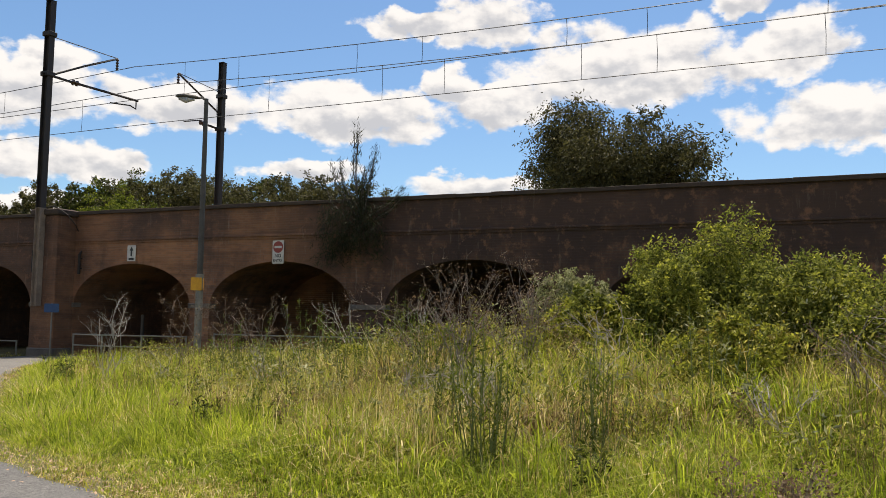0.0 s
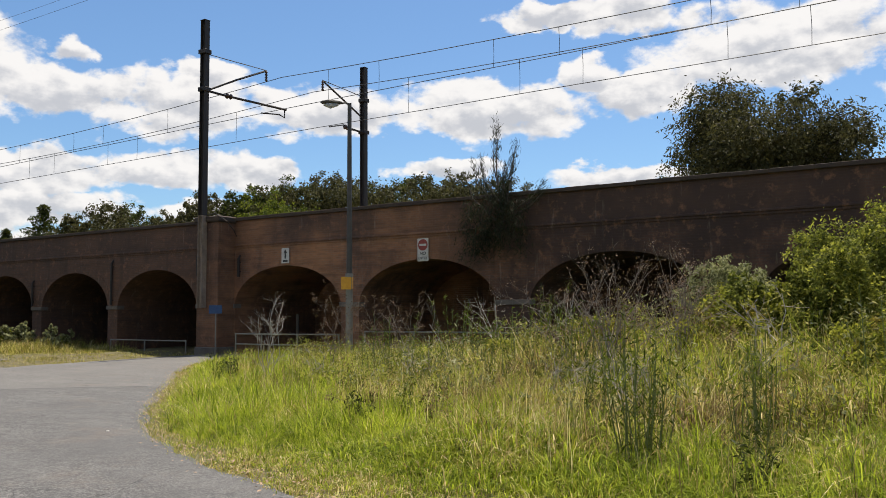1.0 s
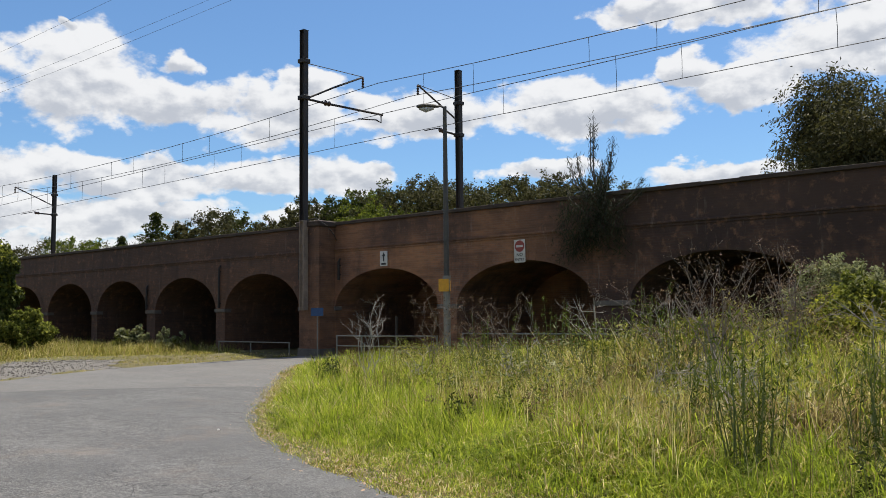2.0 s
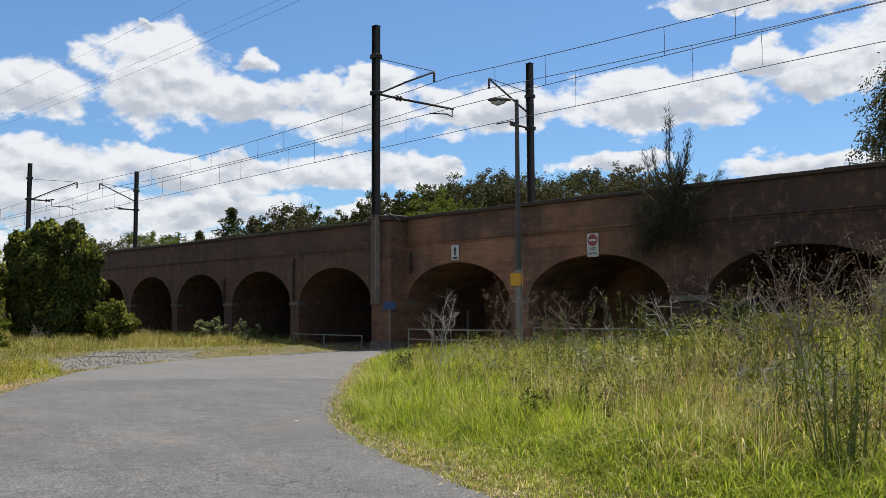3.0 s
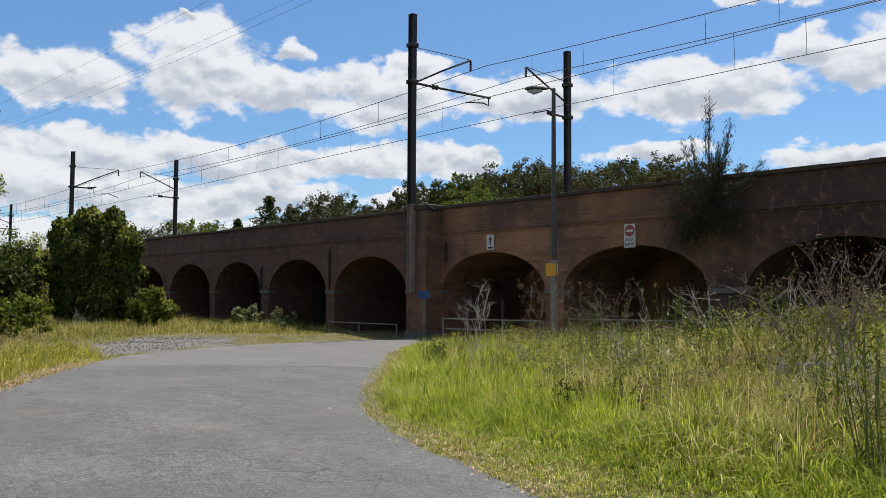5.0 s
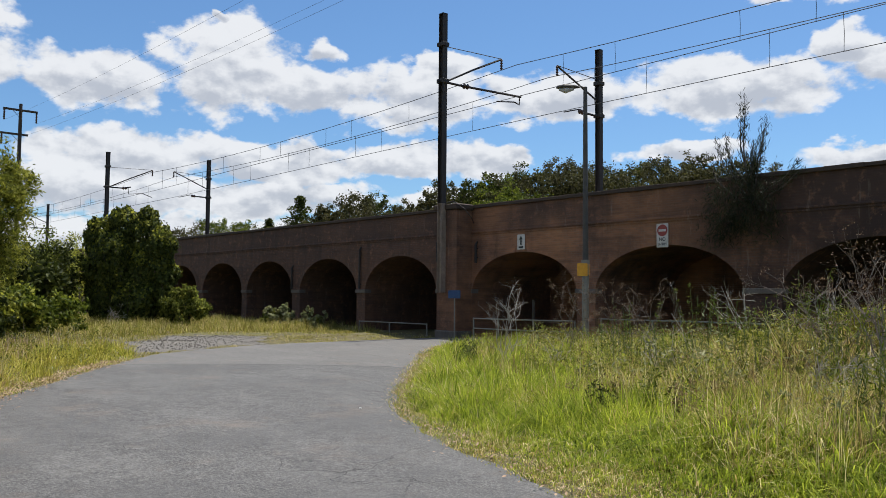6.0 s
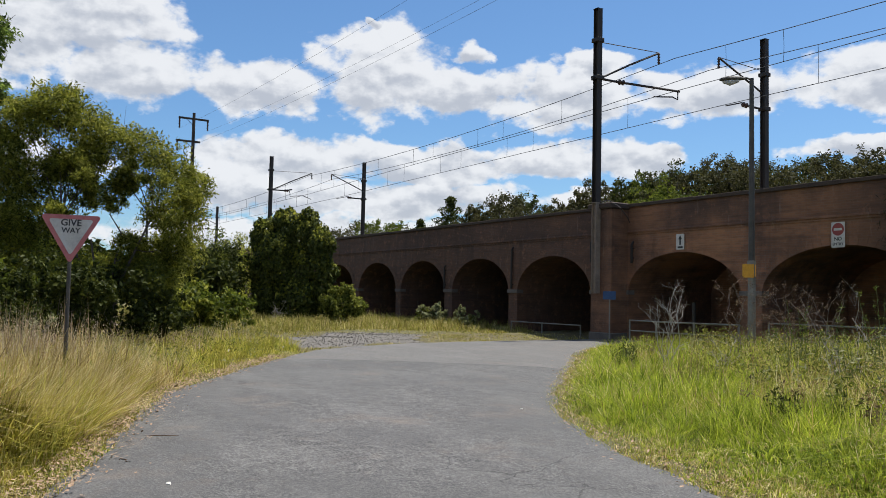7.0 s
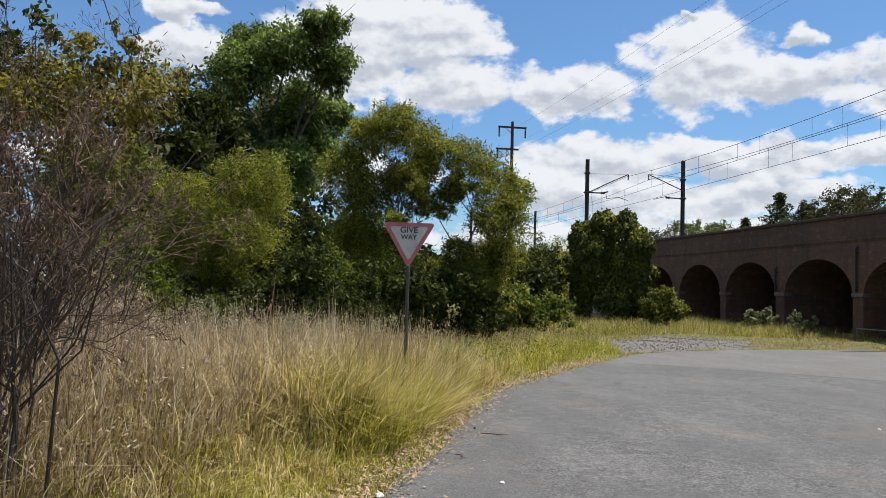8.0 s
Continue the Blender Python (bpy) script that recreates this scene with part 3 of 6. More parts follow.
def build_viaduct():
    v = thing("viaduct", (0, WALL_Y, 0), "long sooty brown brick railway viaduct with dark arches", "viaduct", kind="structure")
    lines = [-97.2] + [(a[0] + a[1] + b[0] - b[1]) / 2 for a, b in zip(ARCHES, ARCHES[1:])] + [15.9]
    for (c, half, crown), x0, x1 in zip(ARCHES, lines, lines[1:]):
        bm = bmesh.new()
        n = 28
        # the curve from the foot of one pier over the crown to the other
        curve = [(c - half, 0.0), (c - half, SPRING)]
        curve += [(c - half * math.cos(math.pi * k / n), SPRING + (crown - SPRING) * math.sin(math.pi * k / n)) for k in range(1, n)]
        curve += [(c + half, SPRING), (c + half, 0.0)]

        def face(y0, flip):
            top, low = WALL_TOP - 0.16, -0.3
            verts = {}

            def vert(x, z):
                key = (round(x, 4), round(z, 4))
                if key not in verts:
                    verts[key] = bm.verts.new((x, y0, z))
                return verts[key]

            quads = [((x0, low), (c - half, low), (c - half, top), (x0, top)), ((c + half, low), (x1, low), (x1, top), (c + half, top))]
            for (xa, za), (xb, zb) in zip(curve[1:-1], curve[2:-1]):
                quads.append(((xa, za), (xb, zb), (xb, top), (xa, top)))
            for q in quads:
                bm.faces.new([vert(*p) for p in (q[::-1] if flip else q)])

        face(0, False)
        # soffit and jambs running back into the vault
        prev = None
        for x, z in [(c - half, -0.3)] + curve + [(c + half, -0.3)]:
            cur = (bm.verts.new((x, 0, z)), bm.verts.new((x, VAULT, z)))
            if prev:
                bm.faces.new((prev[0], prev[1], cur[1], cur[0]))
            prev = cur
        bmesh.ops.remove_doubles(bm, verts=bm.verts, dist=0.0005)
        bmesh.ops.recalc_face_normals(bm, faces=bm.faces)
        part("arch_bay", bm, BRICK, v)
        # ring of header bricks, a little proud of the face
        ring = bmesh.new()
        m = 30
        for k in range(m):
            a0, a1 = math.pi * (k + 0.015) / m, math.pi * (k + 0.985) / m
            pts = []
            for a, g in ((a0, 0.0), (a1, 0.0), (a1, 0.36), (a0, 0.36)):
                pts.append((c - (half + g) * math.cos(a), SPRING + (crown - SPRING + g) * math.sin(a)))
            f = [ring.verts.new((x, -0.018, z)) for x, z in pts]
            b = [ring.verts.new((x, 0.05, z)) for x, z in pts]
            ring.faces.new(f)
            for i in range(4):
                ring.faces.new((f[i], b[i], b[(i + 1) % 4], f[(i + 1) % 4]))
        part("arch_ring", ring, BRICK, v, "ring of dark header bricks")
        # springing band on the piers
        for s in (-1, 1):
            bm2 = bmesh.new()
            xa, xb = c + s * half, (x1 if s > 0 else x0)
            box(bm2, (min(xa, xb) - (0.05 if s > 0 else 0), -0.07, SPRING - 0.02), (max(xa, xb) + (0.05 if s < 0 else 0), 0.35, SPRING + 0.16), 0.015)
            part("impost", bm2, CONCRETE, v)
    bm = box(bmesh.new(), (-97, VAULT, -0.3), (16, VAULT + 3.4, DECK), 0)
    part("core", bm, BRICK, v)
    bm = box(bmesh.new(), (-97, 0.46, DECK - 0.4), (16, VAULT - 0.01, DECK), 0)
    part("deck", bm, CONCRETE, v)
    bm = box(bmesh.new(), (-97, 0.005, WALL_TOP - 0.17), (16, 0.45, WALL_TOP - 0.10), 0)
    box(bm, (-97, 0.44, DECK), (16, 0.46, WALL_TOP - 0.1))
    part("parapet_core", bm, BRICK, v)
    rng = random.Random(3)
    x = -97.0
    while x < 15.9:
        w = rng.uniform(1.1, 1.5)
        bm = box(bmesh.new(), (x + 0.0015, -0.11, WALL_TOP - 0.13 + rng.uniform(-0.006, 0.006)), (min(x + w, 16) - 0.0015, 0.56, WALL_TOP + rng.uniform(-0.012, 0.012)), 0.008)
        part("coping_stone", bm, COPING, v)
        x += w
    bm = box(bmesh.new(), (-97, -0.075, 4.60), (16, 0.02, 4.69), 0.02)
    box(bm, (-97, -0.035, 4.52), (16, 0.02, 4.60), 0.01)
    part("string_course", bm, BRICK, v)
    # far parapet
    bm = box(bmesh.new(), (-97, VAULT + 3.0, DECK), (16, VAULT + 3.4, WALL_TOP - 0.02), 0.02)
    part("far_parapet", bm, BRICK, v)
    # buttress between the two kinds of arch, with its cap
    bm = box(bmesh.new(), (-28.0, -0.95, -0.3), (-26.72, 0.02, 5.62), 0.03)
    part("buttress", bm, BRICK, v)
    bm = box(bmesh.new(), (-28.06, -1.0, -0.3), (-26.66, -0.01, 0.35), 0.04)
    part("buttress_plinth", bm, CONCRETE, v)
    bm = box(bmesh.new(), (-28.12, -1.06, 5.62), (-26.6, 0.02, 5.87), 0.04)
    part("buttress_cap", bm, COPING, v)
    # downpipes and drain stains stand as pipes on the spandrels
    for x, z0, z1 in ((-34.95, 2.2, 4.2), (-28.95, 3.4, 4.3), (-26.4, 3.3, 4.1), (-41.45, 2.2, 3.4)):
        bm = tube(bmesh.new(), [(x, -0.09, z0), (x, -0.09, z1), (x, 0.02, z1 + 0.12)], 0.055, 8)
        for z in (z0 + 0.2, z1 - 0.2):
            box(bm, (x - 0.08, -0.1, z), (x + 0.08, 0.0, z + 0.05), 0.004)
        part("downpipe", bm, RUST, v)
    part("cable", tube(bmesh.new(), [(-27.3, -1.08, 5.9), (-26.75, -1.12, 5.95), (-26.42, -0.75, 5.62), (-26.45, -0.3, 5.25), (-26.6, -0.02, 5.05)], 0.022, 6), RUST, v, "loose black cable looping down")
    return v


build_viaduct()

# ---- railway overhead line ----
def steel_column(bm, height, w=0.30, d=0.30, foot=0.0):
    """A rolled steel column: two flanges and a web."""
    for s in (-1, 1):
        box(bm, (s * w / 2 - 0.011, -d / 2, foot), (s * w / 2 + 0.011, d / 2, height), 0.003)
    box(bm, (-w / 2 + 0.01, -0.008, foot), (w / 2 - 0.01, 0.008, height - 0.005))
    box(bm, (-w / 2 - 0.02, -d / 2 - 0.02, height), (w / 2 + 0.02, d / 2 + 0.02, height + 0.02))
    return bm


def insulator(bm, a, b, r=0.07, sheds=4):
    a, b = Vector(a), Vector(b)
    pts, rad = [], []
    for k in range(sheds * 2 + 1):
        pts.append(a.lerp(b, k / (sheds * 2)))
        rad.append(r if k % 2 else r * 0.45)
    return tube(bm, pts, rad, 8)


def mast(at, height, foot, reach, low, long_arm=False):
    """A mast with its bracket; reach: which way the arm points (+1 to +y); low: where the arm is fixed."""
    m = thing("overhead_mast", at, "tall dark steel railway mast carrying an overhead wire bracket", "mast", "masts along the viaduct")
    split = 5.9 if foot == 2.0 else foot
    if split > foot:
        part("lower_column", steel_column(bmesh.new(), split - 0.02, 0.27, 0.26, foot), PALE_STEEL, m, "paler faded lower length")
    part("column", steel_column(bmesh.new(), height, 0.27, 0.26, split), RUST, m)
    s, far, tube_end, hang = (1, 3.7, 5.05 if long_arm else 1.9, 1.72) if reach > 0 else (-1, 3.2, 2.7, 1.95)
    part("strut", tube(bmesh.new(), [(0, s * 0.15, low + (0.0 if s > 0 else 0.75)), (0, s * far * 0.5, low + hang * (0.5 if s > 0 else 0.68)), (0, s * far, low + hang)], 0.045, 8), RUST, m)
    part("tie_rod", tube(bmesh.new(), [(0, s * 0.15, low + hang - 0.12), (0, s * far, low + hang + 0.02)], 0.018, 6), RUST, m)
    part("hanger", insulator(bmesh.new(), (0, s * far, low + hang), (0, s * far, low + hang - 0.5), 0.075, 4), INSULATOR, m)
    part("registration_tube", tube(bmesh.new(), [(0, s * -0.3, low - 0.02), (0, s * 1.25, low), (0, s * tube_end * (1 if s > 0 else 0.5), low + (0.14 if s > 0 else -0.02))], 0.055, 8), RUST, m)
    part("post_insulator", insulator(bmesh.new(), (0, s * 1.2, low), (0, s * 1.6, low + 0.02), 0.13, 2), INSULATOR, m)
    if s > 0 and not long_arm:
        bend = [(0, 1.7, low + 0.02), (0, 1.75, low - 0.45), (0, 2.5, low - 0.35), (0, 2.9, low - 0.3), (0, 3.7, low - 0.55)]
    elif s > 0:
        bend = [(0, 4.95, low + 0.12), (0, 4.95, low - 0.26), (0, 4.6, low - 0.18), (0, 3.4, low - 0.34)]
    else:
        bend = [(0, -1.3, low), (0, -1.6, low + 0.1), (0, -2.7, low - 0.2)]
    part("steady_arm", tube(bmesh.new(), bend, 0.032, 6), RUST, m)
    for z in (low, low + 1.65):
        part("clamp", box(bmesh.new(), (-0.21, -0.19, z - 0.09), (0.21, 0.19, z + 0.09), 0.01), RUST, m)
    return m


NEAR_MAST_Y, FAR_MAST_Y = 24.42, 33.45
mast((-27.52, NEAR_MAST_Y, 0), 14.38, 2.0, 1, 11.35, True)
mast((-25.9, FAR_MAST_Y, 0), 14.25, 4.0, -1, 10.9)
mast((-68.4, 24.6, 0), 13.3, 2.0, 1, 10.5)
mast((-68.6, FAR_MAST_Y, 0), 13.7, 4.0, -1, 10.4)
mast((-115.0, 24.6, 0), 13.3, 0.0, 1, 10.2)
mast((-113.5, FAR_MAST_Y, 0), 13.3, 0.0, -1, 10.2)


def overhead_line(y, tops, lows, name_label):
    """A catenary with its droppers and contact wire, from mast to mast along the viaduct."""
    line = thing("overhead_wire", (0, y, 0), name_label, "overhead wire", "overhead wires")
    xs = [-158, -113, -68.5, -26.5, 18, 62]
    upper, lower, droppers = bmesh.new(), bmesh.new(), []
    top_pts, low_pts = [], []
    for i in range(len(xs) - 1):
        a, b = xs[i], xs[i + 1]
        for k in range(16):
            t = k / 16
            x = a + (b - a) * t
            zt = tops[i] + (tops[i + 1] - tops[i]) * t - 0.5 * 4 * t * (1 - t)
            zl = lows[i] + (lows[i + 1] - lows[i]) * t
            top_pts.append((x, 0, zt))
            low_pts.append((x, 0, zl))
            if k % 3 != 0:
                droppers.append((x, zt, zl))
    tube(upper, top_pts, 0.017, 5)
    tube(lower, low_pts, 0.016, 5)
    part("catenary", upper, WIRE, line)
    part("contact_wire", lower, WIRE, line)
    for x, zt, zl in droppers:
        part("dropper", tube(bmesh.new(), [(x, 0, zt), (x + 0.02, 0, (zt + zl) / 2), (x, 0, zl)], 0.011, 4), WIRE, line)


overhead_line(28.1, [11.6, 11.7, 12.0, 12.6, 13.05, 13.2], [10.2, 10.3, 10.4, 11.1, 11.6, 11.8], "catenary and contact wire over the nearer track")
overhead_line(30.3, [11.5, 11.6, 11.9, 12.4, 12.8, 12.9], [10.0, 10.05, 10.15, 10.62, 10.80, 10.9], "catenary and contact wire over the farther track")


# ---- power pole and its lines ----
def power_pole():
    p = thing("power_pole", (-84.6, 22.2, 0), "tall weathered timber power pole with two crossarms", "power pole")
    part("pole", tube(bmesh.new(), [(0, 0, -0.5), (0, 0, 10), (0, 0, 19.6)], [0.24, 0.20, 0.15], 12), TIMBER, p)
    for z, h in ((19.0, 1.5), (16.7, 1.45)):
        bm = box(bmesh.new(), (-0.09, -h - (0.25 if z < 18 else 0), z - 0.09), (0.09, h if z > 18 else 0.7, z + 0.09), 0.01)
        arm = part("crossarm", bm, TIMBER, p)
        for y in (-h + 0.1, h - 0.1) if z > 18 else (-h - 0.1,):
            part("insulator_string", insulator(bmesh.new(), (0, y, z - 0.08), (0, y, z - 1.05), 0.11, 6), INSULATOR, arm)
        part("brace", tube(bmesh.new(), [(0.1, -0.75, z - 0.05), (0.1, 0, z - 0.8)], 0.025, 6), RUST, p)
    return p


power_pole()
for y0, z0, y1 in ((20.8, 17.9, 19.2), (23.6, 17.9, 22.6), (20.6, 15.6, 20.0)):
    pts = []
    for k in range(41):
        t = k / 40
        pts.append((-84.6 + 130 * t, y0 + (y1 - y0) * t, z0 + 2.5 * t - 2.2 * 4 * t * (1 - t)))
    wire = tube(bmesh.new(), pts, 0.0065, 5)
    ob = part("power_line", wire, WIRE, None)
    tagged(ob, "thin dark sagging power line from the timber pole", "power line", "power lines")


# ---- street lamp ----
def street_lamp():
    s = thing("street_lamp", (-18.5, 23.1, 0), "slim grey street lamp post with a small flat head", "street lamp")
    part("lower_post", tube(bmesh.new(), [(0, 0, -0.3), (0, 0, 3.0)], [0.13, 0.12], 12), GALV, s, "pale galvanised lower post")
    part("upper_post", tube(bmesh.new(), [(0, 0, 3.0), (0, 0, 9.2)], [0.105, 0.07], 12), DARKPOLE, s)
    part("collar", tube(bmesh.new(), [(0, 0, 2.95), (0, 0, 3.12)], 0.14, 12), GALV, s)
    part("arm", tube(bmesh.new(), [(0, 0, 9.15), (-0.12, -0.10, 9.22), (-0.45, -0.38, 9.22)], 0.035, 8), DARKPOLE, s)
    head = bmesh.new()
    tube(head, [(-0.15, -0.12, 9.20), (-0.28, -0.24, 9.23), (-0.55, -0.47, 9.25), (-0.72, -0.61, 9.22), (-0.78, -0.66, 9.19)], [0.05, 0.12, 0.17, 0.12, 0.03], 12)
    for v in head.verts:
        v.co.z = 9.2 + (v.co.z - 9.2) * 0.55
    h = part("lamp_head", head, DARKPOLE, s)
    part("lens", tube(bmesh.new(), [(-0.30, -0.26, 9.155), (-0.52, -0.44, 9.12), (-0.70, -0.59, 9.155)], [0.06, 0.13, 0.06], 10), LENS, h, "clouded glass lens")
    return s


street_lamp()


def lettering(text, size, at, mat, parent, spin=(90, 0, 0), depth=0.002):
    """Raised letters of the built-in font, as a mesh."""
    cu = bpy.data.curves.new("letters", "FONT")
    cu.body, cu.size, cu.extrude, cu.align_x, cu.align_y = text, size, depth, "CENTER", "CENTER"
    cu.offset = size * 0.02
    tmp = new("letters", cu)
    me = bpy.data.meshes.new_from_object(tmp.evaluated_get(bpy.context.evaluated_depsgraph_get()))
    bpy.data.objects.remove(tmp)
    me.materials.append(mat)
    ob = new("lettering", me)
    ob.parent = parent
    ob.matrix_basis = pose(*at, *spin)
    return ob


def plate(bm, w, h, r=0.03, t=0.004):
    """A sheet with rounded corners, facing -y."""
    pts = []
    for cx, cz, a0 in ((w / 2 - r, h / 2 - r, 0), (-w / 2 + r, h / 2 - r, 90), (-w / 2 + r, -h / 2 + r, 180), (w / 2 - r, -h / 2 + r, 270)):
        for k in range(5):
            a = radians(a0 + 22.5 * k)
            pts.append((cx + r * math.cos(a), cz + r * math.sin(a)))
    f = [bm.verts.new((x, -t, z)) for x, z in pts]
    b = [bm.verts.new((x, t, z)) for x, z in pts]
    bm.faces.new(f)
    bm.faces.new(b[::-1])
    for i in range(len(f)):
        bm.faces.new((f[i], b[i], b[(i + 1) % len(f)], f[(i + 1) % len(f)]))
    bmesh.ops.recalc_face_normals(bm, faces=bm.faces)
    return bm


def polygon(bm, pts, y, t=0.003):
    f = [bm.verts.new((x, y, z)) for x, z in pts]
    b = [bm.verts.new((x, y + t, z)) for x, z in pts]
    bm.faces.new(f)
    bm.faces.new(b[::-1])
    for i in range(len(f)):
        bm.faces.new((f[i], b[i], b[(i + 1) % len(f)], f[(i + 1) % len(f)]))
    bmesh.ops.recalc_face_normals(bm, faces=bm.faces)
    return bm


# ---- signs on the viaduct ----
def one_way_sign():
    s = thing("one_way_sign", (-23.74, WALL_Y - 0.06, 4.1), "white one-way arrow sign fixed above an arch", "sign")
    part("plate", plate(bmesh.new(), 0.42, 0.62), WHITE, s)
    part("arrow", polygon(bmesh.new(), [(-0.04, -0.12), (0.04, -0.12), (0.04, 0.10), (0.10, 0.10), (0, 0.26), (-0.10, 0.10), (-0.04, 0.10)], -0.009), BLACK, s, "black upward arrow")
    bm = bmesh.new()
    polygon(bm, [(-0.13, -0.26), (0.13, -0.26), (0.13, -0.18), (-0.13, -0.18)], -0.008)
    part("caption_bar", bm, BLACK, s)
    part("bracket", box(bmesh.new(), (-0.03, 0.004, -0.28), (0.03, 0.065, 0.28), 0.004), GALV, s)


def no_entry_sign():
    s = thing("no_entry_sign", (-16.96, WALL_Y - 0.06, 4.03), "white no entry sign with a red disc above an arch", "sign")
    part("plate", plate(bmesh.new(), 0.48, 0.84), WHITE, s)
    disc = [(0.21 * math.cos(2 * math.pi * k / 28), 0.18 + 0.21 * math.sin(2 * math.pi * k / 28)) for k in range(28)]
    d = part("disc", polygon(bmesh.new(), disc, -0.009), RED, s, "faded red disc")
    part("bar", polygon(bmesh.new(), [(-0.15, 0.14), (0.15, 0.14), (0.15, 0.22), (-0.15, 0.22)], -0.013), WHITE, d)
    lettering("NO", 0.17, (0, -0.011, -0.14), BLACK, s)
    lettering("ENTRY", 0.125, (0, -0.011, -0.31), BLACK, s)
    part("bracket", box(bmesh.new(), (-0.03, 0.004, -0.38), (0.03, 0.065, 0.38), 0.004), GALV, s)


one_way_sign()
no_entry_sign()


def yellow_sign():
    s = thing("yellow_sign", pose(-18.5, 22.93, 2.78, 0, 0, 38), "small yellow warning sheet strapped to the lamp post", "sign")
    part("plate", plate(bmesh.new(), 0.36, 0.44), YELLOW, s)
    part("strap", box(bmesh.new(), (-0.02, 0.004, -0.16), (0.02, 0.06, 0.16), 0.003), GALV, s)
    side = thing("yellow_sign", pose(-18.33, 23.08, 2.78, 0, 0, 125), "small yellow warning sheet strapped to the lamp post", "sign")
    part("plate", plate(bmesh.new(), 0.30, 0.40), YELLOW, side)
    part("strap", box(bmesh.new(), (-0.02, 0.004, -0.16), (0.02, 0.06, 0.16), 0.003), GALV, side)


def blue_sign():
    s = thing("blue_sign", pose(-26.2, 24.0, 0, 0, 0, 20), "small blue sign on a thin steel post beside the buttress", "sign")
    part("post", tube(bmesh.new(), [(0, 0.03, -0.2), (0, 0.03, 2.1)], 0.03, 8), GALV, s)
    bm = plate(bmesh.new(), 0.58, 0.34)
    for v in bm.verts:
        v.co.z += 1.92
    part("plate", bm, BLUE, s)


yellow_sign()
blue_sign()


def give_way_sign():
    s = thing("give_way_sign", pose(-13.27, 1.72, 0, 0, 0, 82), "sun-bleached triangular give way sign on a steel post in dry grass", "sign")
    part("post", tube(bmesh.new(), [(0, 0.04, -0.3), (0, 0.04, 2.72)], 0.028, 10), DARKPOLE, s)

    def triangle(half, r):
        pts = []
        cs = [(-half, 0.5 * half * 1.155 / 1.0), (0, -half * 1.155), (half, 0.5 * half * 1.155)]
        for cx, cz in cs:
            n = math.atan2(cz, cx)
            k = 1 - r * 2 / math.hypot(cx, cz)
            for i in range(7):
                a = n + radians(-60 + 20 * i)
                pts.append((cx * k + r * math.cos(a), cz * k + r * math.sin(a)))
        return pts

    def up(bm):
        for v in bm.verts:
            v.co.z += 2.545
        return bm

    sheet_ = part("plate", up(polygon(bmesh.new(), triangle(0.405, 0.035), -0.003, 0.006)), PINK, s, "faded pink-red border")
    face = part("face", up(polygon(bmesh.new(), triangle(0.300, 0.025), -0.008, 0.004)), WHITE, sheet_, "dirty white face")
    for text, z, size in (("GIVE", 2.665, 0.130), ("WAY", 2.555, 0.105)):
        lettering(text, size, (0, -0.010, z), BLACK, s)
    return s


give_way_sign()


# ---- barriers at the arches ----
def barrier(points, height, rails, label):
    b = thing("barrier", (points[0][0], points[0][1], 0), label, "barrier", "steel barriers at the arches")
    o = Vector((points[0][0], points[0][1], 0))
    for p in points:
        q = Vector((p[0], p[1], 0)) - o
        part("post", tube(bmesh.new(), [q + Vector((0, 0, -0.2)), q + Vector((0, 0, height))], 0.035, 8), GALV, b)
    for z in rails:
        bm = tube(bmesh.new(), [Vector((p[0], p[1], z)) - o for p in points], 0.028, 8)
        part("rail", bm, GALV, b)


barrier([(-24.75, 23.75), (-23.2, 23.6), (-21.5, 23.75), (-19.8, 24.1)], 0.98, (0.95, 0.55), "low galvanised pipe fence beside the road")
barrier([(-18.9, 24.5), (-16.8, 24.6), (-14.6, 24.6), (-12.6, 24.6)], 1.08, (1.05, 0.6), "low galvanised pipe fence before an arch")
barrier([(-34.3, 25.0), (-31.8, 24.95), (-29.0, 24.9)], 0.60, (0.57,), "single white pipe rail across an arch")
part_post = tube(bmesh.new(), [(-21.9, 24.2, -0.1), (-21.9, 24.2, 1.7)], 0.06, 8)
tagged(part("timber_post", part_post, TIMBER, None), "short grey timber post by the pipe fence", "post")

# ---- plants ----

def quick_mesh(name, verts, faces_flat, sizes, mat, smooth=False):
    """A mesh from arrays."""
    me = bpy.data.meshes.new(name)
    me.vertices.add(len(verts))
    me.vertices.foreach_set("co", np.asarray(verts, np.float32).ravel())
    me.loops.add(len(faces_flat))
    me.loops.foreach_set("vertex_index", np.asarray(faces_flat, np.int32))
    starts = np.concatenate([[0], np.cumsum(sizes)[:-1]]).astype(np.int32)
    me.polygons.add(len(sizes))
    me.polygons.foreach_set("loop_start", starts)
    me.update(calc_edges=True)
    me.materials.append(mat)
    return me


def unit(v):
    return v / np.maximum(np.linalg.norm(v, axis=1, keepdims=True), 1e-6)


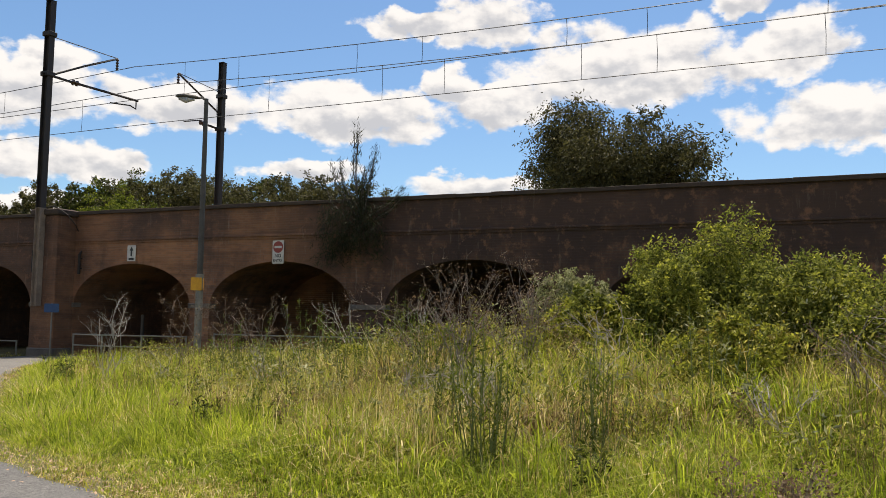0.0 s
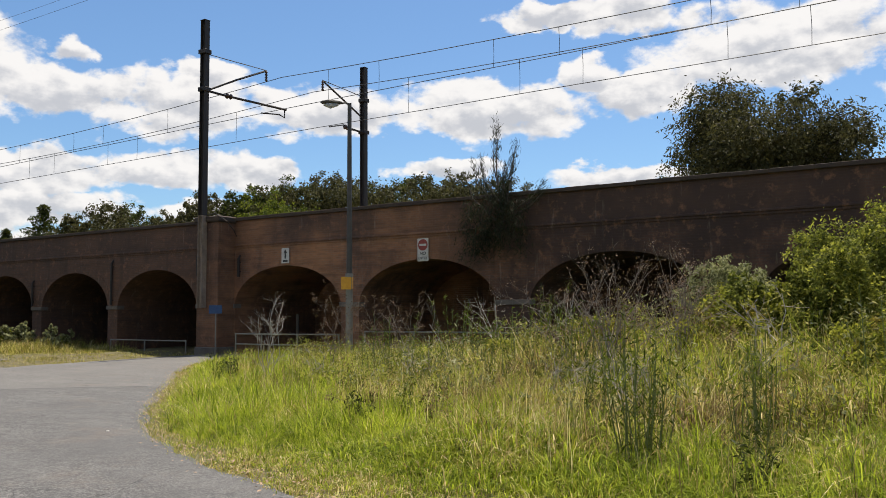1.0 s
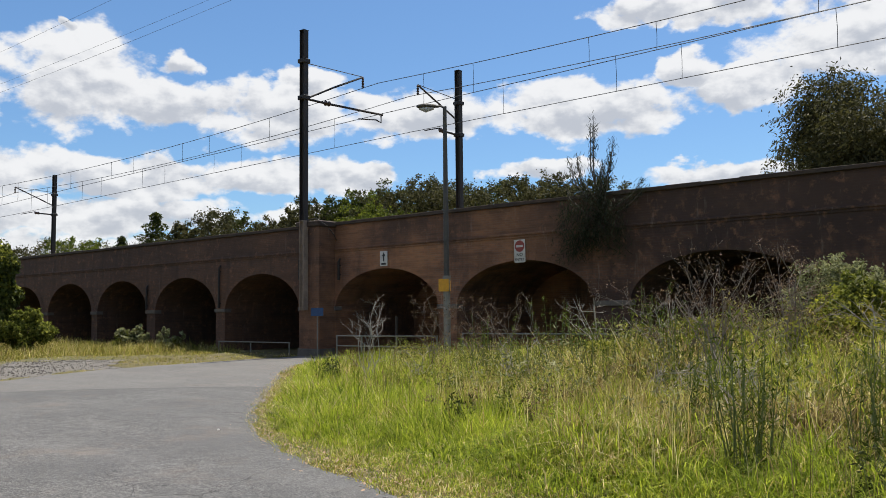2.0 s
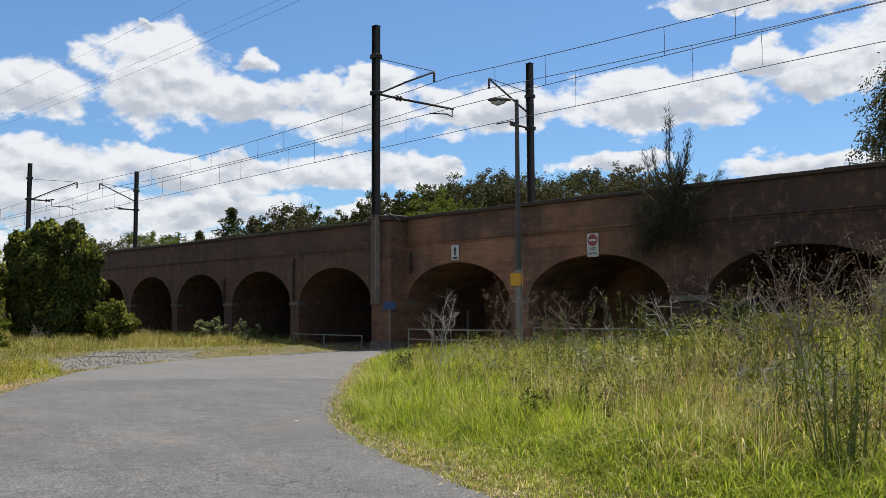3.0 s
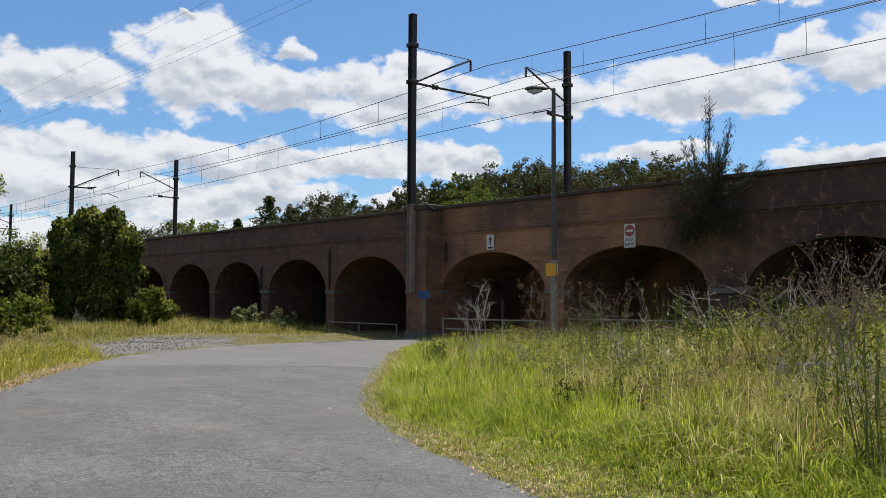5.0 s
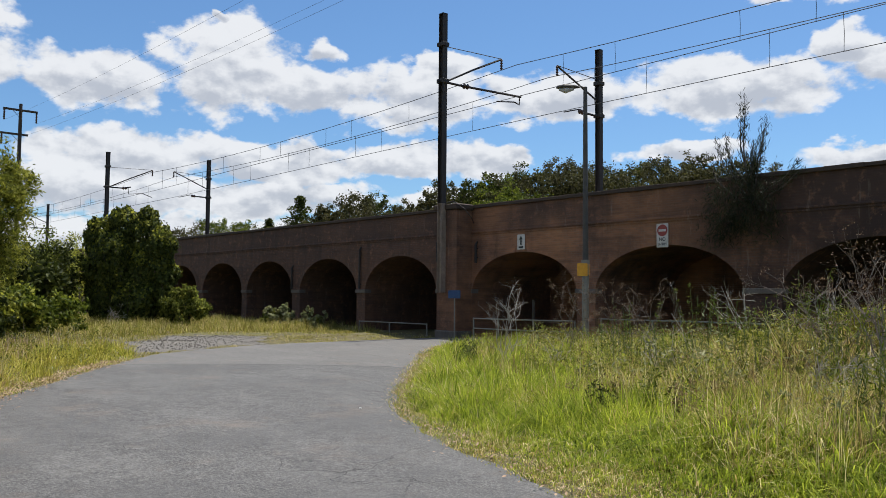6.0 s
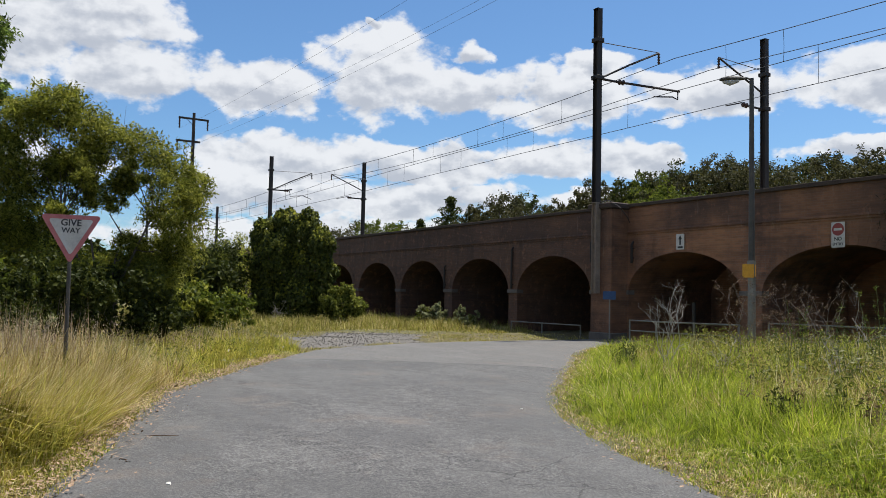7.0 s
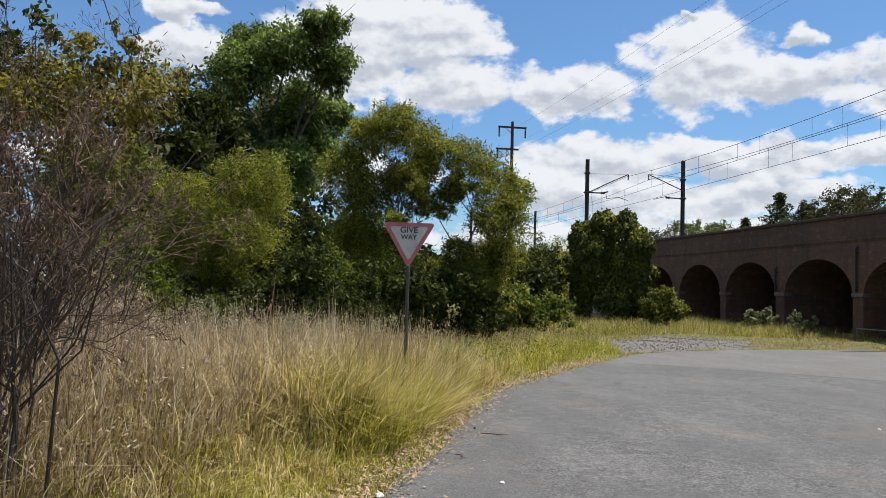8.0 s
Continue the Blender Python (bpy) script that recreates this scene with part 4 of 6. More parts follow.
def leaves_mesh(name, at, mat, length, width, rng, droop=0.3, facing=None, normal=None):
    """Pointed, slightly folded leaves at the given places; normal: which way their faces look."""
    n = len(at)
    d = unit(rng.normal(size=(n, 3)) + np.array([0, 0, -droop]))
    if facing is not None:
        d = unit(d + facing)
    side = unit(np.cross(d, rng.normal(size=(n, 3)) if normal is None else normal + 0.35 * rng.normal(size=(n, 3))))
    up = np.cross(side, d)
    s = rng.uniform(0.65, 1.3, (n, 1))
    L, Wd = length * s, width * s
    a = at - d * L / 2
    b = at + side * Wd / 2 + up * Wd * 0.18
    c = at + d * L / 2
    e = at - side * Wd / 2 + up * Wd * 0.18
    verts = np.stack([a, b, c, e], 1).reshape(-1, 3)
    i = np.arange(n) * 4
    flat = np.stack([i, i + 1, i + 2, i, i + 2, i + 3], 1).ravel()
    return quick_mesh(name, verts, flat, np.full(2 * n, 3), mat)


def lobed_points(n, lobes, rng, shell=0.55):
    """Places inside a group of lumps (centre, radii), denser towards their skin, gathered into sprays."""
    vol = np.array([r[0] * r[1] * r[2] for _, r in lobes]) ** (2 / 3)
    sprays = max(8, n // 34)
    pick = rng.choice(len(lobes), sprays, p=vol / vol.sum())
    c = np.array([l[0] for l in lobes])[pick]
    r = np.array([l[1] for l in lobes])[pick]
    d = unit(rng.normal(size=(sprays, 3)))
    rad = (shell + (1 - shell) * rng.random((sprays, 1)) ** 0.7) * (1 + 0.13 * rng.normal(size=(sprays, 1)))
    p = c + d * r * rad
    k = rng.integers(0, sprays, n)
    spread = (0.10 + 0.06 * rng.random((n, 1))) * r.mean(axis=1)[k][:, None]
    return p[k] + rng.normal(size=(n, 3)) * spread, d[k]


def grow_limbs(bm, base, tips, r0, rng, wobble=0.12, sides=7):
    """A tapered trunk that forks towards the tips."""
    base = Vector(base)
    mid = sum((Vector(t) for t in tips), Vector()) / len(tips)
    fork = base.lerp(mid, 0.45)
    trunk = [base, base.lerp(fork, 0.35) + Vector((rng.normal() * wobble, rng.normal() * wobble, 0)), base.lerp(fork, 0.7) + Vector((rng.normal() * wobble, rng.normal() * wobble, 0)), fork]
    tube(bm, trunk, [r0, r0 * 0.85, r0 * 0.72, r0 * 0.6], sides)
    for t in tips:
        t = Vector(t)
        start = base.lerp(fork, rng.uniform(0.55, 1.0))
        j = lambda k: Vector((rng.normal(), rng.normal(), rng.normal() * 0.4)) * wobble * k
        pts = [start, start.lerp(t, 0.35) + j(1.5), start.lerp(t, 0.7) + j(1.5), t]
        tube(bm, pts, [r0 * 0.42, r0 * 0.28, r0 * 0.17, r0 * 0.06], 5)
        for _ in range(3):
            f = start.lerp(t, rng.uniform(0.5, 0.95))
            e = f + Vector((rng.normal(), rng.normal(), abs(rng.normal()) * 0.6)) * (t - start).length * 0.11
            tube(bm, [f, f.lerp(e, 0.5) + j(0.6), e], [r0 * 0.13, r0 * 0.08, r0 * 0.03], 4)
    return bm


def make_lobes(centre, radii, count, rng, low=-0.6, fat=1.0):
    """Lumps of a crown around its middle."""
    out = [(np.array(centre), np.array(radii) * 0.5)]
    for _ in range(count * 3 // 2):
        d = unit(rng.normal(size=(1, 3)))[0]
        d[2] = max(d[2], low)
        k = rng.uniform(0.5, 0.82)
        out.append((np.array(centre) + d * np.array(radii) * k, np.array(radii) * rng.uniform(0.2, 0.4) * fat))
    return out


def tree(name, at, height, radii, leaf, n, label, category, seed, crown_z=None, lobes=9, leaf_size=(0.12, 0.05), trunk=0.18, group="", bark=None, shell=0.55, tips=8, second=None, droop=0.3, fat=1.0):
    """A tree or shrub: limbs and a crown of many leaves."""
    rng = np.random.default_rng(seed)
    t = thing(name, at, label, category, group)
    cz = height - radii[2] if crown_z is None else crown_z
    ls = make_lobes((0, 0, cz), radii, lobes, rng, -0.6, fat)
    bm = bmesh.new()
    ends = [c + (rng.normal(size=3) * 0.2) * r for c, r in ls[1:1 + tips]]
    grow_limbs(bm, (0, 0, -0.3), [tuple(e) for e in ends], trunk, rng, 0.05 * height ** 0.5)
    part("trunk", bm, bark or BARK, t)
    pts, d = lobed_points(n, ls, rng, shell)
    pts[:, 2] = np.maximum(pts[:, 2], 0.05)
    me = leaves_mesh("crown", pts, leaf, leaf_size[0], leaf_size[1], rng, droop, d * 0.5)
    ob = new("crown", me)
    ob.parent = t
    # second leaf tint on the upper lumps, mostly lighter to paint in sun
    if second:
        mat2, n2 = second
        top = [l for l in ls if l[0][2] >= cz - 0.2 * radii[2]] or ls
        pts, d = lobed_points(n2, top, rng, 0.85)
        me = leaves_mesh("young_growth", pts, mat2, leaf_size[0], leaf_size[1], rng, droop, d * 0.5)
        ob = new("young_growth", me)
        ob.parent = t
        tagged(ob, "upper leaves tinted, mostly as if sunlit", kind="stuff")
    return t


def clump_tree(name, at, clumps, across, leaf, n, size, label, category, seed, trunk, group, depth=1.0, stems=3, second=None, droop=0.3, bark=None):
    """A tree of leaf clumps on bare limbs. clumps: place across and height, half width and half height, in metres."""
    rng = np.random.default_rng(seed)
    t = thing(name, at, label, category, group)
    u, v = np.array([math.cos(across), math.sin(across), 0]), np.array([-math.sin(across), math.cos(across), 0])
    lobes = []
    for a, z, hw, hh in clumps:
        c = u * a + v * rng.uniform(-depth, depth) + np.array([0, 0, z])
        lobes.append((c, np.array([hw, hw, hh])))
    bm = bmesh.new()
    forks = []
    for k in range(stems):
        lean = (k - (stems - 1) / 2) * 0.5
        top = max(c[2] for c, _ in lobes) * rng.uniform(0.45, 0.6)
        p = [u * (0.12 * lean), u * lean * 0.5 + v * rng.normal(0, 0.15) + np.array([0, 0, top * 0.5]), u * lean * 1.5 + v * rng.normal(0, 0.3) + np.array([0, 0, top])]
        p[0] = p[0] + np.array([0, 0, -0.2])
        tube(bm, p, [trunk, trunk * 0.75, trunk * 0.5], 7)
        forks += [p[1] * 0.5 + p[2] * 0.5, p[2], p[1]]
    for c, r in lobes:
        f = min(forks, key=lambda q: np.linalg.norm(q - c) + (3 if q[2] > c[2] else 0) + rng.uniform(0, 0.6))
        mid = f * 0.5 + c * 0.5 + rng.normal(size=3) * 0.15 + np.array([0, 0, 0.12])
        tube(bm, [f, mid, c], [trunk * 0.42, trunk * 0.28, trunk * 0.12], 5)
        for _ in range(9):
            e = c + rng.normal(size=3) * r * 0.7
            tube(bm, [mid * 0.5 + c * 0.5, c * 0.5 + e * 0.5 + rng.normal(size=3) * 0.05, e], [trunk * 0.16, trunk * 0.10, trunk * 0.04], 4)
    part("trunk", bm, bark or BARK, t)
    for part_name, mat, count in [("crown", leaf, n)] + ([("young_growth", *second)] if second else []):
        w = np.array([r[0] * r[2] for _, r in lobes])
        sprays = max(20, count // 60)
        pick = rng.choice(len(lobes), sprays, p=w / w.sum())
        d = unit(rng.normal(size=(sprays, 3)))
        # the lighter tint keeps to clump tops, imitating sunlight from above
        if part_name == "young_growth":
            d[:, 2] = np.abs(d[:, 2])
        c, r = np.array([l[0] for l in lobes])[pick], np.array([l[1] for l in lobes])[pick]
        mids = c + d * r * rng.uniform(0.35, 1.12, (sprays, 1))
        k = rng.integers(0, sprays, count)
        spread = r.mean(axis=1)[k][:, None] * 0.145
        pts = mids[k] + rng.normal(size=(count, 3)) * spread * np.array([1.1, 1.1, 0.95])
        ob = new(part_name, leaves_mesh(part_name, pts, mat, size[0], size[1], rng, droop, d[k] * 0.6))
        ob.parent = t
        if part_name == "young_growth":
            tagged(ob, "upper leaves tinted, mostly as if sunlit", kind="stuff")
    return t


def ivy_mound(name, at, lumps, across, leaf, n, size, label, category, seed, group, second=None, flat=0.8):
    """A shrub smothered by a curtain of overlapping leaves. lumps: place across, height, half width, half height, in metres."""
    rng = np.random.default_rng(seed)
    t = thing(name, at, label, category, group)
    u, v = np.array([math.cos(across), math.sin(across), 0]), np.array([-math.sin(across), math.cos(across), 0])
    lobes = [(u * a + v * rng.uniform(-0.5, 0.5) + np.array([0, 0, z]), np.array([hw, hw * flat, hh])) for a, z, hw, hh in lumps]
    bm = bmesh.new()
    grow_limbs(bm, (0, 0, -0.3), [tuple(c) for c, _ in lobes], 0.14, rng, 0.12)
    # knots of growth all over the lumps
    for k in range(5 * len(lobes)):
        c, r = lobes[k % len(lumps)]
        d = unit(rng.normal(size=(1, 3)))[0]
        d[2] = abs(d[2]) * 1.2 - 0.35
        knot = rng.uniform(0.28, 0.55)
        lobes.append((c + d * r * 0.95, np.array([knot, knot, knot * rng.uniform(0.9, 1.4)])))
    part("trunk", bm, BARK, t)
    w = np.array([r[0] * r[2] for _, r in lobes])

    def skin(count, lift):
        pick = rng.choice(len(lobes), count, p=w / w.sum())
        c, r = np.array([l[0] for l in lobes])[pick], np.array([l[1] for l in lobes])[pick]
        d = unit(rng.normal(size=(count, 3)))
        bumps = 1 + 0.17 * np.sin(7 * d[:, 0] + 5 * d[:, 2] + pick) * np.sin(6 * d[:, 1] - 4 * d[:, 2]) + 0.05 * np.sin(17 * d[:, 0] + 13 * d[:, 1]) * np.sin(15 * d[:, 2])
        # sprigs stand out of the curtain here and there
        sprig = rng.choice(len(lobes) * 40, count // 8)
        sd = unit(np.random.default_rng(seed + 1).normal(size=(len(lobes) * 40, 3)))[sprig]
        d[:len(sd)] = unit(sd + 0.10 * rng.normal(size=sd.shape))
        bumps[:len(sd)] *= 1.0 + 0.22 * rng.random(len(sd))
        pick[:len(sd)] = sprig % len(lobes)
        c, r = np.array([l[0] for l in lobes])[pick], np.array([l[1] for l in lobes])[pick]
        p = c + d * r * (bumps * lift * rng.uniform(0.82, 1.07, count))[:, None]
        inside = np.zeros(count, bool)
        for c2, r2 in lobes:
            inside |= np.linalg.norm((p - c2) / r2, axis=1) < 0.74
        keep = ~inside & (p[:, 2] > 0.05)
        return p[keep], unit(d / r)[keep]

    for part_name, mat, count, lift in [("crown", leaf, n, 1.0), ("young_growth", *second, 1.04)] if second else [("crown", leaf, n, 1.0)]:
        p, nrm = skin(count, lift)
        # up-facing leaves take the second tint, painting sun onto the mound's tops
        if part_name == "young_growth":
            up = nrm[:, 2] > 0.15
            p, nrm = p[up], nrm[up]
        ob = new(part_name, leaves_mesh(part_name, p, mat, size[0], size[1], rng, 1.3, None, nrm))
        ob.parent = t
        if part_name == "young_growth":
            tagged(ob, "upper leaves tinted lime as if sunlit", kind="stuff")
    return t


def on_ground(x, y):
    return float(ground_height(np.array([[x, y]]))[0])


# trees behind the viaduct
tree("gum_tree", (-9.7, 51, 0), 15.7, (6.1, 5.0, 4.6), LEAF_OLIVE, 74000, "large dense olive-green gum tree behind the viaduct", "tree", 23, 11.2, 16, (0.25, 0.09), 0.5, droop=0.8, shell=0.3, fat=1.3)
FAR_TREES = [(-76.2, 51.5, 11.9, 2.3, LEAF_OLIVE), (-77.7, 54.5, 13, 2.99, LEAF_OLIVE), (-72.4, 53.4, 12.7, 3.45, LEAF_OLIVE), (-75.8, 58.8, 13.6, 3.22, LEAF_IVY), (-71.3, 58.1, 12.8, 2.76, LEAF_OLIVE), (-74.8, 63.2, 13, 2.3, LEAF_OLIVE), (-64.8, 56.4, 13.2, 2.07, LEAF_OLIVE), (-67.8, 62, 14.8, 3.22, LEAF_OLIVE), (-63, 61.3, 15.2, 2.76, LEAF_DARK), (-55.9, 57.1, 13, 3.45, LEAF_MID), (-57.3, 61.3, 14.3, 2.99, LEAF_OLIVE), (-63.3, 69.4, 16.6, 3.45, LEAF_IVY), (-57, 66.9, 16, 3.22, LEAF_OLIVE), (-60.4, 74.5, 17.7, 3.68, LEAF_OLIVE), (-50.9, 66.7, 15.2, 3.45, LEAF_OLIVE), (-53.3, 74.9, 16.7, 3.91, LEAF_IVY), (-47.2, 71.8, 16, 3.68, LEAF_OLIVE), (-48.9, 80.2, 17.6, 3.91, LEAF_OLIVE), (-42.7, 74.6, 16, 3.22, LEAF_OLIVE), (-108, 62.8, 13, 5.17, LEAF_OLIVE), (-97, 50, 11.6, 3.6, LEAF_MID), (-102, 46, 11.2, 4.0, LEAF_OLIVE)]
for i, (x, y, h, r, leaf) in enumerate(FAR_TREES):
    tree("gum_tree", (x, y, 0), h, (r * 1.35, r * 1.1, 2.7), leaf, 6500, "distant rounded gum tree beyond the railway", "tree", 40 + i, h - 2.7, 13, (0.26, 0.15), 0.3, "trees beyond the viaduct", droop=0.5, shell=0.5, fat=1.25)


def pine(at, h, seed):
    rng = np.random.default_rng(seed)
    t = thing("pine_tree", at, "slender dark conical pine far beyond the viaduct", "tree")
    part("trunk", tube(bmesh.new(), [(0, 0, -0.2), (0, 0, h)], [0.25, 0.04], 7), BARK, t)
    z = rng.uniform(0.25, 1.0, 3200)
    r = (1.02 - z) ** 0.8 * h * 0.48 * rng.uniform(0.15, 1.1, 3200) * (0.75 + 0.25 * np.sin(z * 60))
    a = rng.uniform(0, 2 * np.pi, 3200)
    pts = np.stack([r * np.cos(a), r * np.sin(a), z * h + 0.25 * r], 1)
    ob = new("crown", leaves_mesh("crown", pts, LEAF_DARK, 0.5, 0.16, rng, 0.2))
    ob.parent = t


pine((-93.6, 58.5, 0), 14.8, 7)
pine((-104, 60, 0), 12.6, 8)


def wall_shrub():
    """A she-oak seedling rooted in the face of the viaduct, spilling down it."""
    rng = np.random.default_rng(77)
    t = thing("wall_sapling", (-13.65, WALL_Y - 0.02, 4.6), "dark wispy she-oak sapling growing out of the viaduct wall", "sapling")
    bm = bmesh.new()
    stems, pts, dirs = [], [], []
    for k in range(15):
        lean = rng.normal(0, 0.34)
        top = rng.uniform(1.9, 4.1) * (1 - min(abs(lean), 0.7) * 0.6)
        end = Vector((lean * 2.3, -0.30 + rng.normal(0, 0.25), top))
        start = Vector((0, -0.05, rng.uniform(0, 0.9)))
        mid = start.lerp(end, 0.5) + Vector((lean * 0.5, -0.2, 0))
        tube(bm, [start, mid, end], [0.03, 0.018, 0.006], 5)
        for _ in range(95):
            f = rng.uniform(0.35, 1.0)
            p = start.lerp(mid, f * 2) if f < 0.5 else mid.lerp(end, f * 2 - 1)
            pts.append(np.array(p) + rng.normal(size=3) * 0.075)
            dirs.append(np.array((end - mid).normalized()) * 1.5)
    for k in range(46):
        a = rng.uniform(-1, 1)
        c = np.array([a * 1.15 - 0.1, -0.45 + rng.normal() * 0.15, rng.uniform(-0.6, 1.25) - 0.3 * abs(a)])
        for _ in range(75):
            pts.append(c + rng.normal(size=3) * np.array([0.2, 0.12, 0.24]))
            dirs.append(np.array([a * 0.4, -0.2, -0.9]))
    tagged(part("stem", bm, BARK, t), kind="stuff")
    ob = new("needles", leaves_mesh("needles", np.array(pts), LEAF_NEEDLE, 0.24, 0.02, rng, 0.1, np.array(dirs)))
    ob.parent = t


wall_shrub()

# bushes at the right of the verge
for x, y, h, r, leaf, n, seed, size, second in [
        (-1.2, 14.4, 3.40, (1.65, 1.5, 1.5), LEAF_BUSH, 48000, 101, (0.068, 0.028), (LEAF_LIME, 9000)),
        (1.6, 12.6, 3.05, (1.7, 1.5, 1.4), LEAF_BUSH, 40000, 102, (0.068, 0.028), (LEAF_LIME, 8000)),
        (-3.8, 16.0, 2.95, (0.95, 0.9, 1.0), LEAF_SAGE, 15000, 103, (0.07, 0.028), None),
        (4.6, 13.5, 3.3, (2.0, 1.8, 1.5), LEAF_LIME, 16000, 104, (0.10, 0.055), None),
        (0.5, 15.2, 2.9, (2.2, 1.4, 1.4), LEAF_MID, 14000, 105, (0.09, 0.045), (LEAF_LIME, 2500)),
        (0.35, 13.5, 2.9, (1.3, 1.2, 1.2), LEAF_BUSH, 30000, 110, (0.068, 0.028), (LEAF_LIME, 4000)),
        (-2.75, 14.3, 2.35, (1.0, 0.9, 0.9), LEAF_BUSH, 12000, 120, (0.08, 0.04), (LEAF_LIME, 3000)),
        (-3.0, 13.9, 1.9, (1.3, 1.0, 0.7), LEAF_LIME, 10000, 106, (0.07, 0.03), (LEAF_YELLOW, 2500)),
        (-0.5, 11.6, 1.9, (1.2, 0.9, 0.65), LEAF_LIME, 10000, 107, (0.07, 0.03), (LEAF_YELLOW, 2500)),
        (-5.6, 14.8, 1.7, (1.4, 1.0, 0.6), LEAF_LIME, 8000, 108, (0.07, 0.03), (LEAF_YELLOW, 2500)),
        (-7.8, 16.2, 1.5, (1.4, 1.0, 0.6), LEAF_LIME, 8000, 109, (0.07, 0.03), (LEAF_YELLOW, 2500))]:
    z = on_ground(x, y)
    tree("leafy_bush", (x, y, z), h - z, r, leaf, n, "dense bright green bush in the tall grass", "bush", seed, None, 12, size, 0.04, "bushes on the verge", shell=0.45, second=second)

# ivy-smothered shrub and undergrowth beyond the road
for x, y, h, r, leaf, n, seed, label in [
        (-41.3, 19.0, 2.3, (1.5, 1.3, 1.25), LEAF_BUSH, 10000, 113, "low pale green shrub below the viaduct"),
        (-47.5, 13.8, 5.0, (2.2, 2.2, 2.3), LEAF_DARK, 13000, 114, "rounded green shrub at the end of the grass"),
        (-56, 15.5, 6.0, (4.0, 3.2, 2.8), LEAF_MID, 9000, 115, "green shrub beyond the power pole"),
        (-62, 20.5, 6.2, (4.0, 3.2, 2.8), LEAF_LIME, 8000, 116, "green shrub beyond the power pole"),
        (-41, 10.3, 2.6, (3.0, 2.2, 1.3), LEAF_LIME, 9000, 117, "low sprawling bright green undergrowth"),
        (-39.3, 23.3, 1.4, (1.4, 0.7, 0.75), LEAF_SAGE, 3000, 118, "low pale green shrub below the viaduct"),
        (-36.6, 23.6, 1.2, (1.4, 0.6, 0.65), LEAF_SAGE, 2400, 119, "low pale green shrub below the viaduct")]:
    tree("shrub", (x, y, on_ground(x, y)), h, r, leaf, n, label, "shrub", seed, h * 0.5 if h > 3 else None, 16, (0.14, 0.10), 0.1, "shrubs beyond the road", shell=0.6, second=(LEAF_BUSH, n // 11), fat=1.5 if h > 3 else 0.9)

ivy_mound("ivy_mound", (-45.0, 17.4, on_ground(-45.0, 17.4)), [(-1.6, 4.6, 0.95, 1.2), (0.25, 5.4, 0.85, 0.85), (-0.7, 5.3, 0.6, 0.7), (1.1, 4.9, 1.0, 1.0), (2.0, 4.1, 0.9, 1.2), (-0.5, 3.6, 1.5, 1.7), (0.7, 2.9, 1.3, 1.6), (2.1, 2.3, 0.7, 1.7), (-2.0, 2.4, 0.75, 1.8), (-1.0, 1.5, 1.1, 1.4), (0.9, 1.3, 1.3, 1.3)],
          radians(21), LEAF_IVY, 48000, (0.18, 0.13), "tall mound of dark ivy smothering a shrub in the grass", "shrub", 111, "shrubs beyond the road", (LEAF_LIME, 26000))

# trees and shrubs on the bank behind the give way sign
WATTLE = [(-2.1, 6.0, 0.8, 0.7), (-1.3, 6.3, 0.8, 0.6), (-0.6, 6.0, 0.8, 0.6), (0.3, 5.6, 0.8, 0.5), (-2.6, 4.9, 0.8, 0.9), (-2.1, 3.8, 0.9, 0.9), (1.3, 5.2, 0.8, 0.6), (2.2, 4.5, 0.6, 0.6), (1.7, 3.8, 0.8, 0.7), (1.1, 4.5, 0.5, 0.4), (1.8, 2.8, 0.8, 0.8), (1.3, 2.0, 0.8, 0.7), (-2.4, 2.6, 0.9, 0.9), (-1.3, 1.9, 0.8, 0.7), (0.0, 1.9, 0.9, 0.7), (0.6, 2.6, 0.6, 0.6), (-1.3, 4.9, 0.7, 0.6), (-0.5, 4.5, 0.4, 0.3), (0.2, 3.9, 0.4, 0.3), (-1.2, 3.4, 0.4, 0.4), (-0.5, 5.2, 0.6, 0.4), (0.5, 4.9, 0.4, 0.3), (-0.4, 4.1, 0.6, 0.5), (0.4, 4.5, 0.5, 0.4), (-0.9, 4.9, 0.6, 0.5)]
TALL = [(-1.2, 11.2, 1.0, 1.0), (1.7, 11.7, 0.9, 0.7), (0.3, 10.6, 1.3, 1.0), (2.0, 10.1, 0.9, 1.0), (-1.4, 9.6, 1.3, 1.0), (0.8, 8.6, 1.4, 1.2), (2.3, 8.6, 0.7, 0.8), (-2.2, 8.0, 1.2, 0.9), (-0.5, 7.5, 1.4, 1.2), (1.6, 7.1, 1.1, 1.2), (-2.4, 6.5, 1.0, 0.9), (0.3, 5.9, 1.5, 1.0)]
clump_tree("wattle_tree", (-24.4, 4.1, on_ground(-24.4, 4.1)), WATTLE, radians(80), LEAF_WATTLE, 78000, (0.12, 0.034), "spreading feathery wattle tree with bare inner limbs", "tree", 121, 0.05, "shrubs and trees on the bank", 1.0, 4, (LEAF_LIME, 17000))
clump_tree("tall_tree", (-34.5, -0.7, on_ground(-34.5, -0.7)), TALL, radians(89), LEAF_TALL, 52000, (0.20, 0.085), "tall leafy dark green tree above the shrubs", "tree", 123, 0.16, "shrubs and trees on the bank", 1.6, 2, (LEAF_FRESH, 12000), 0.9)
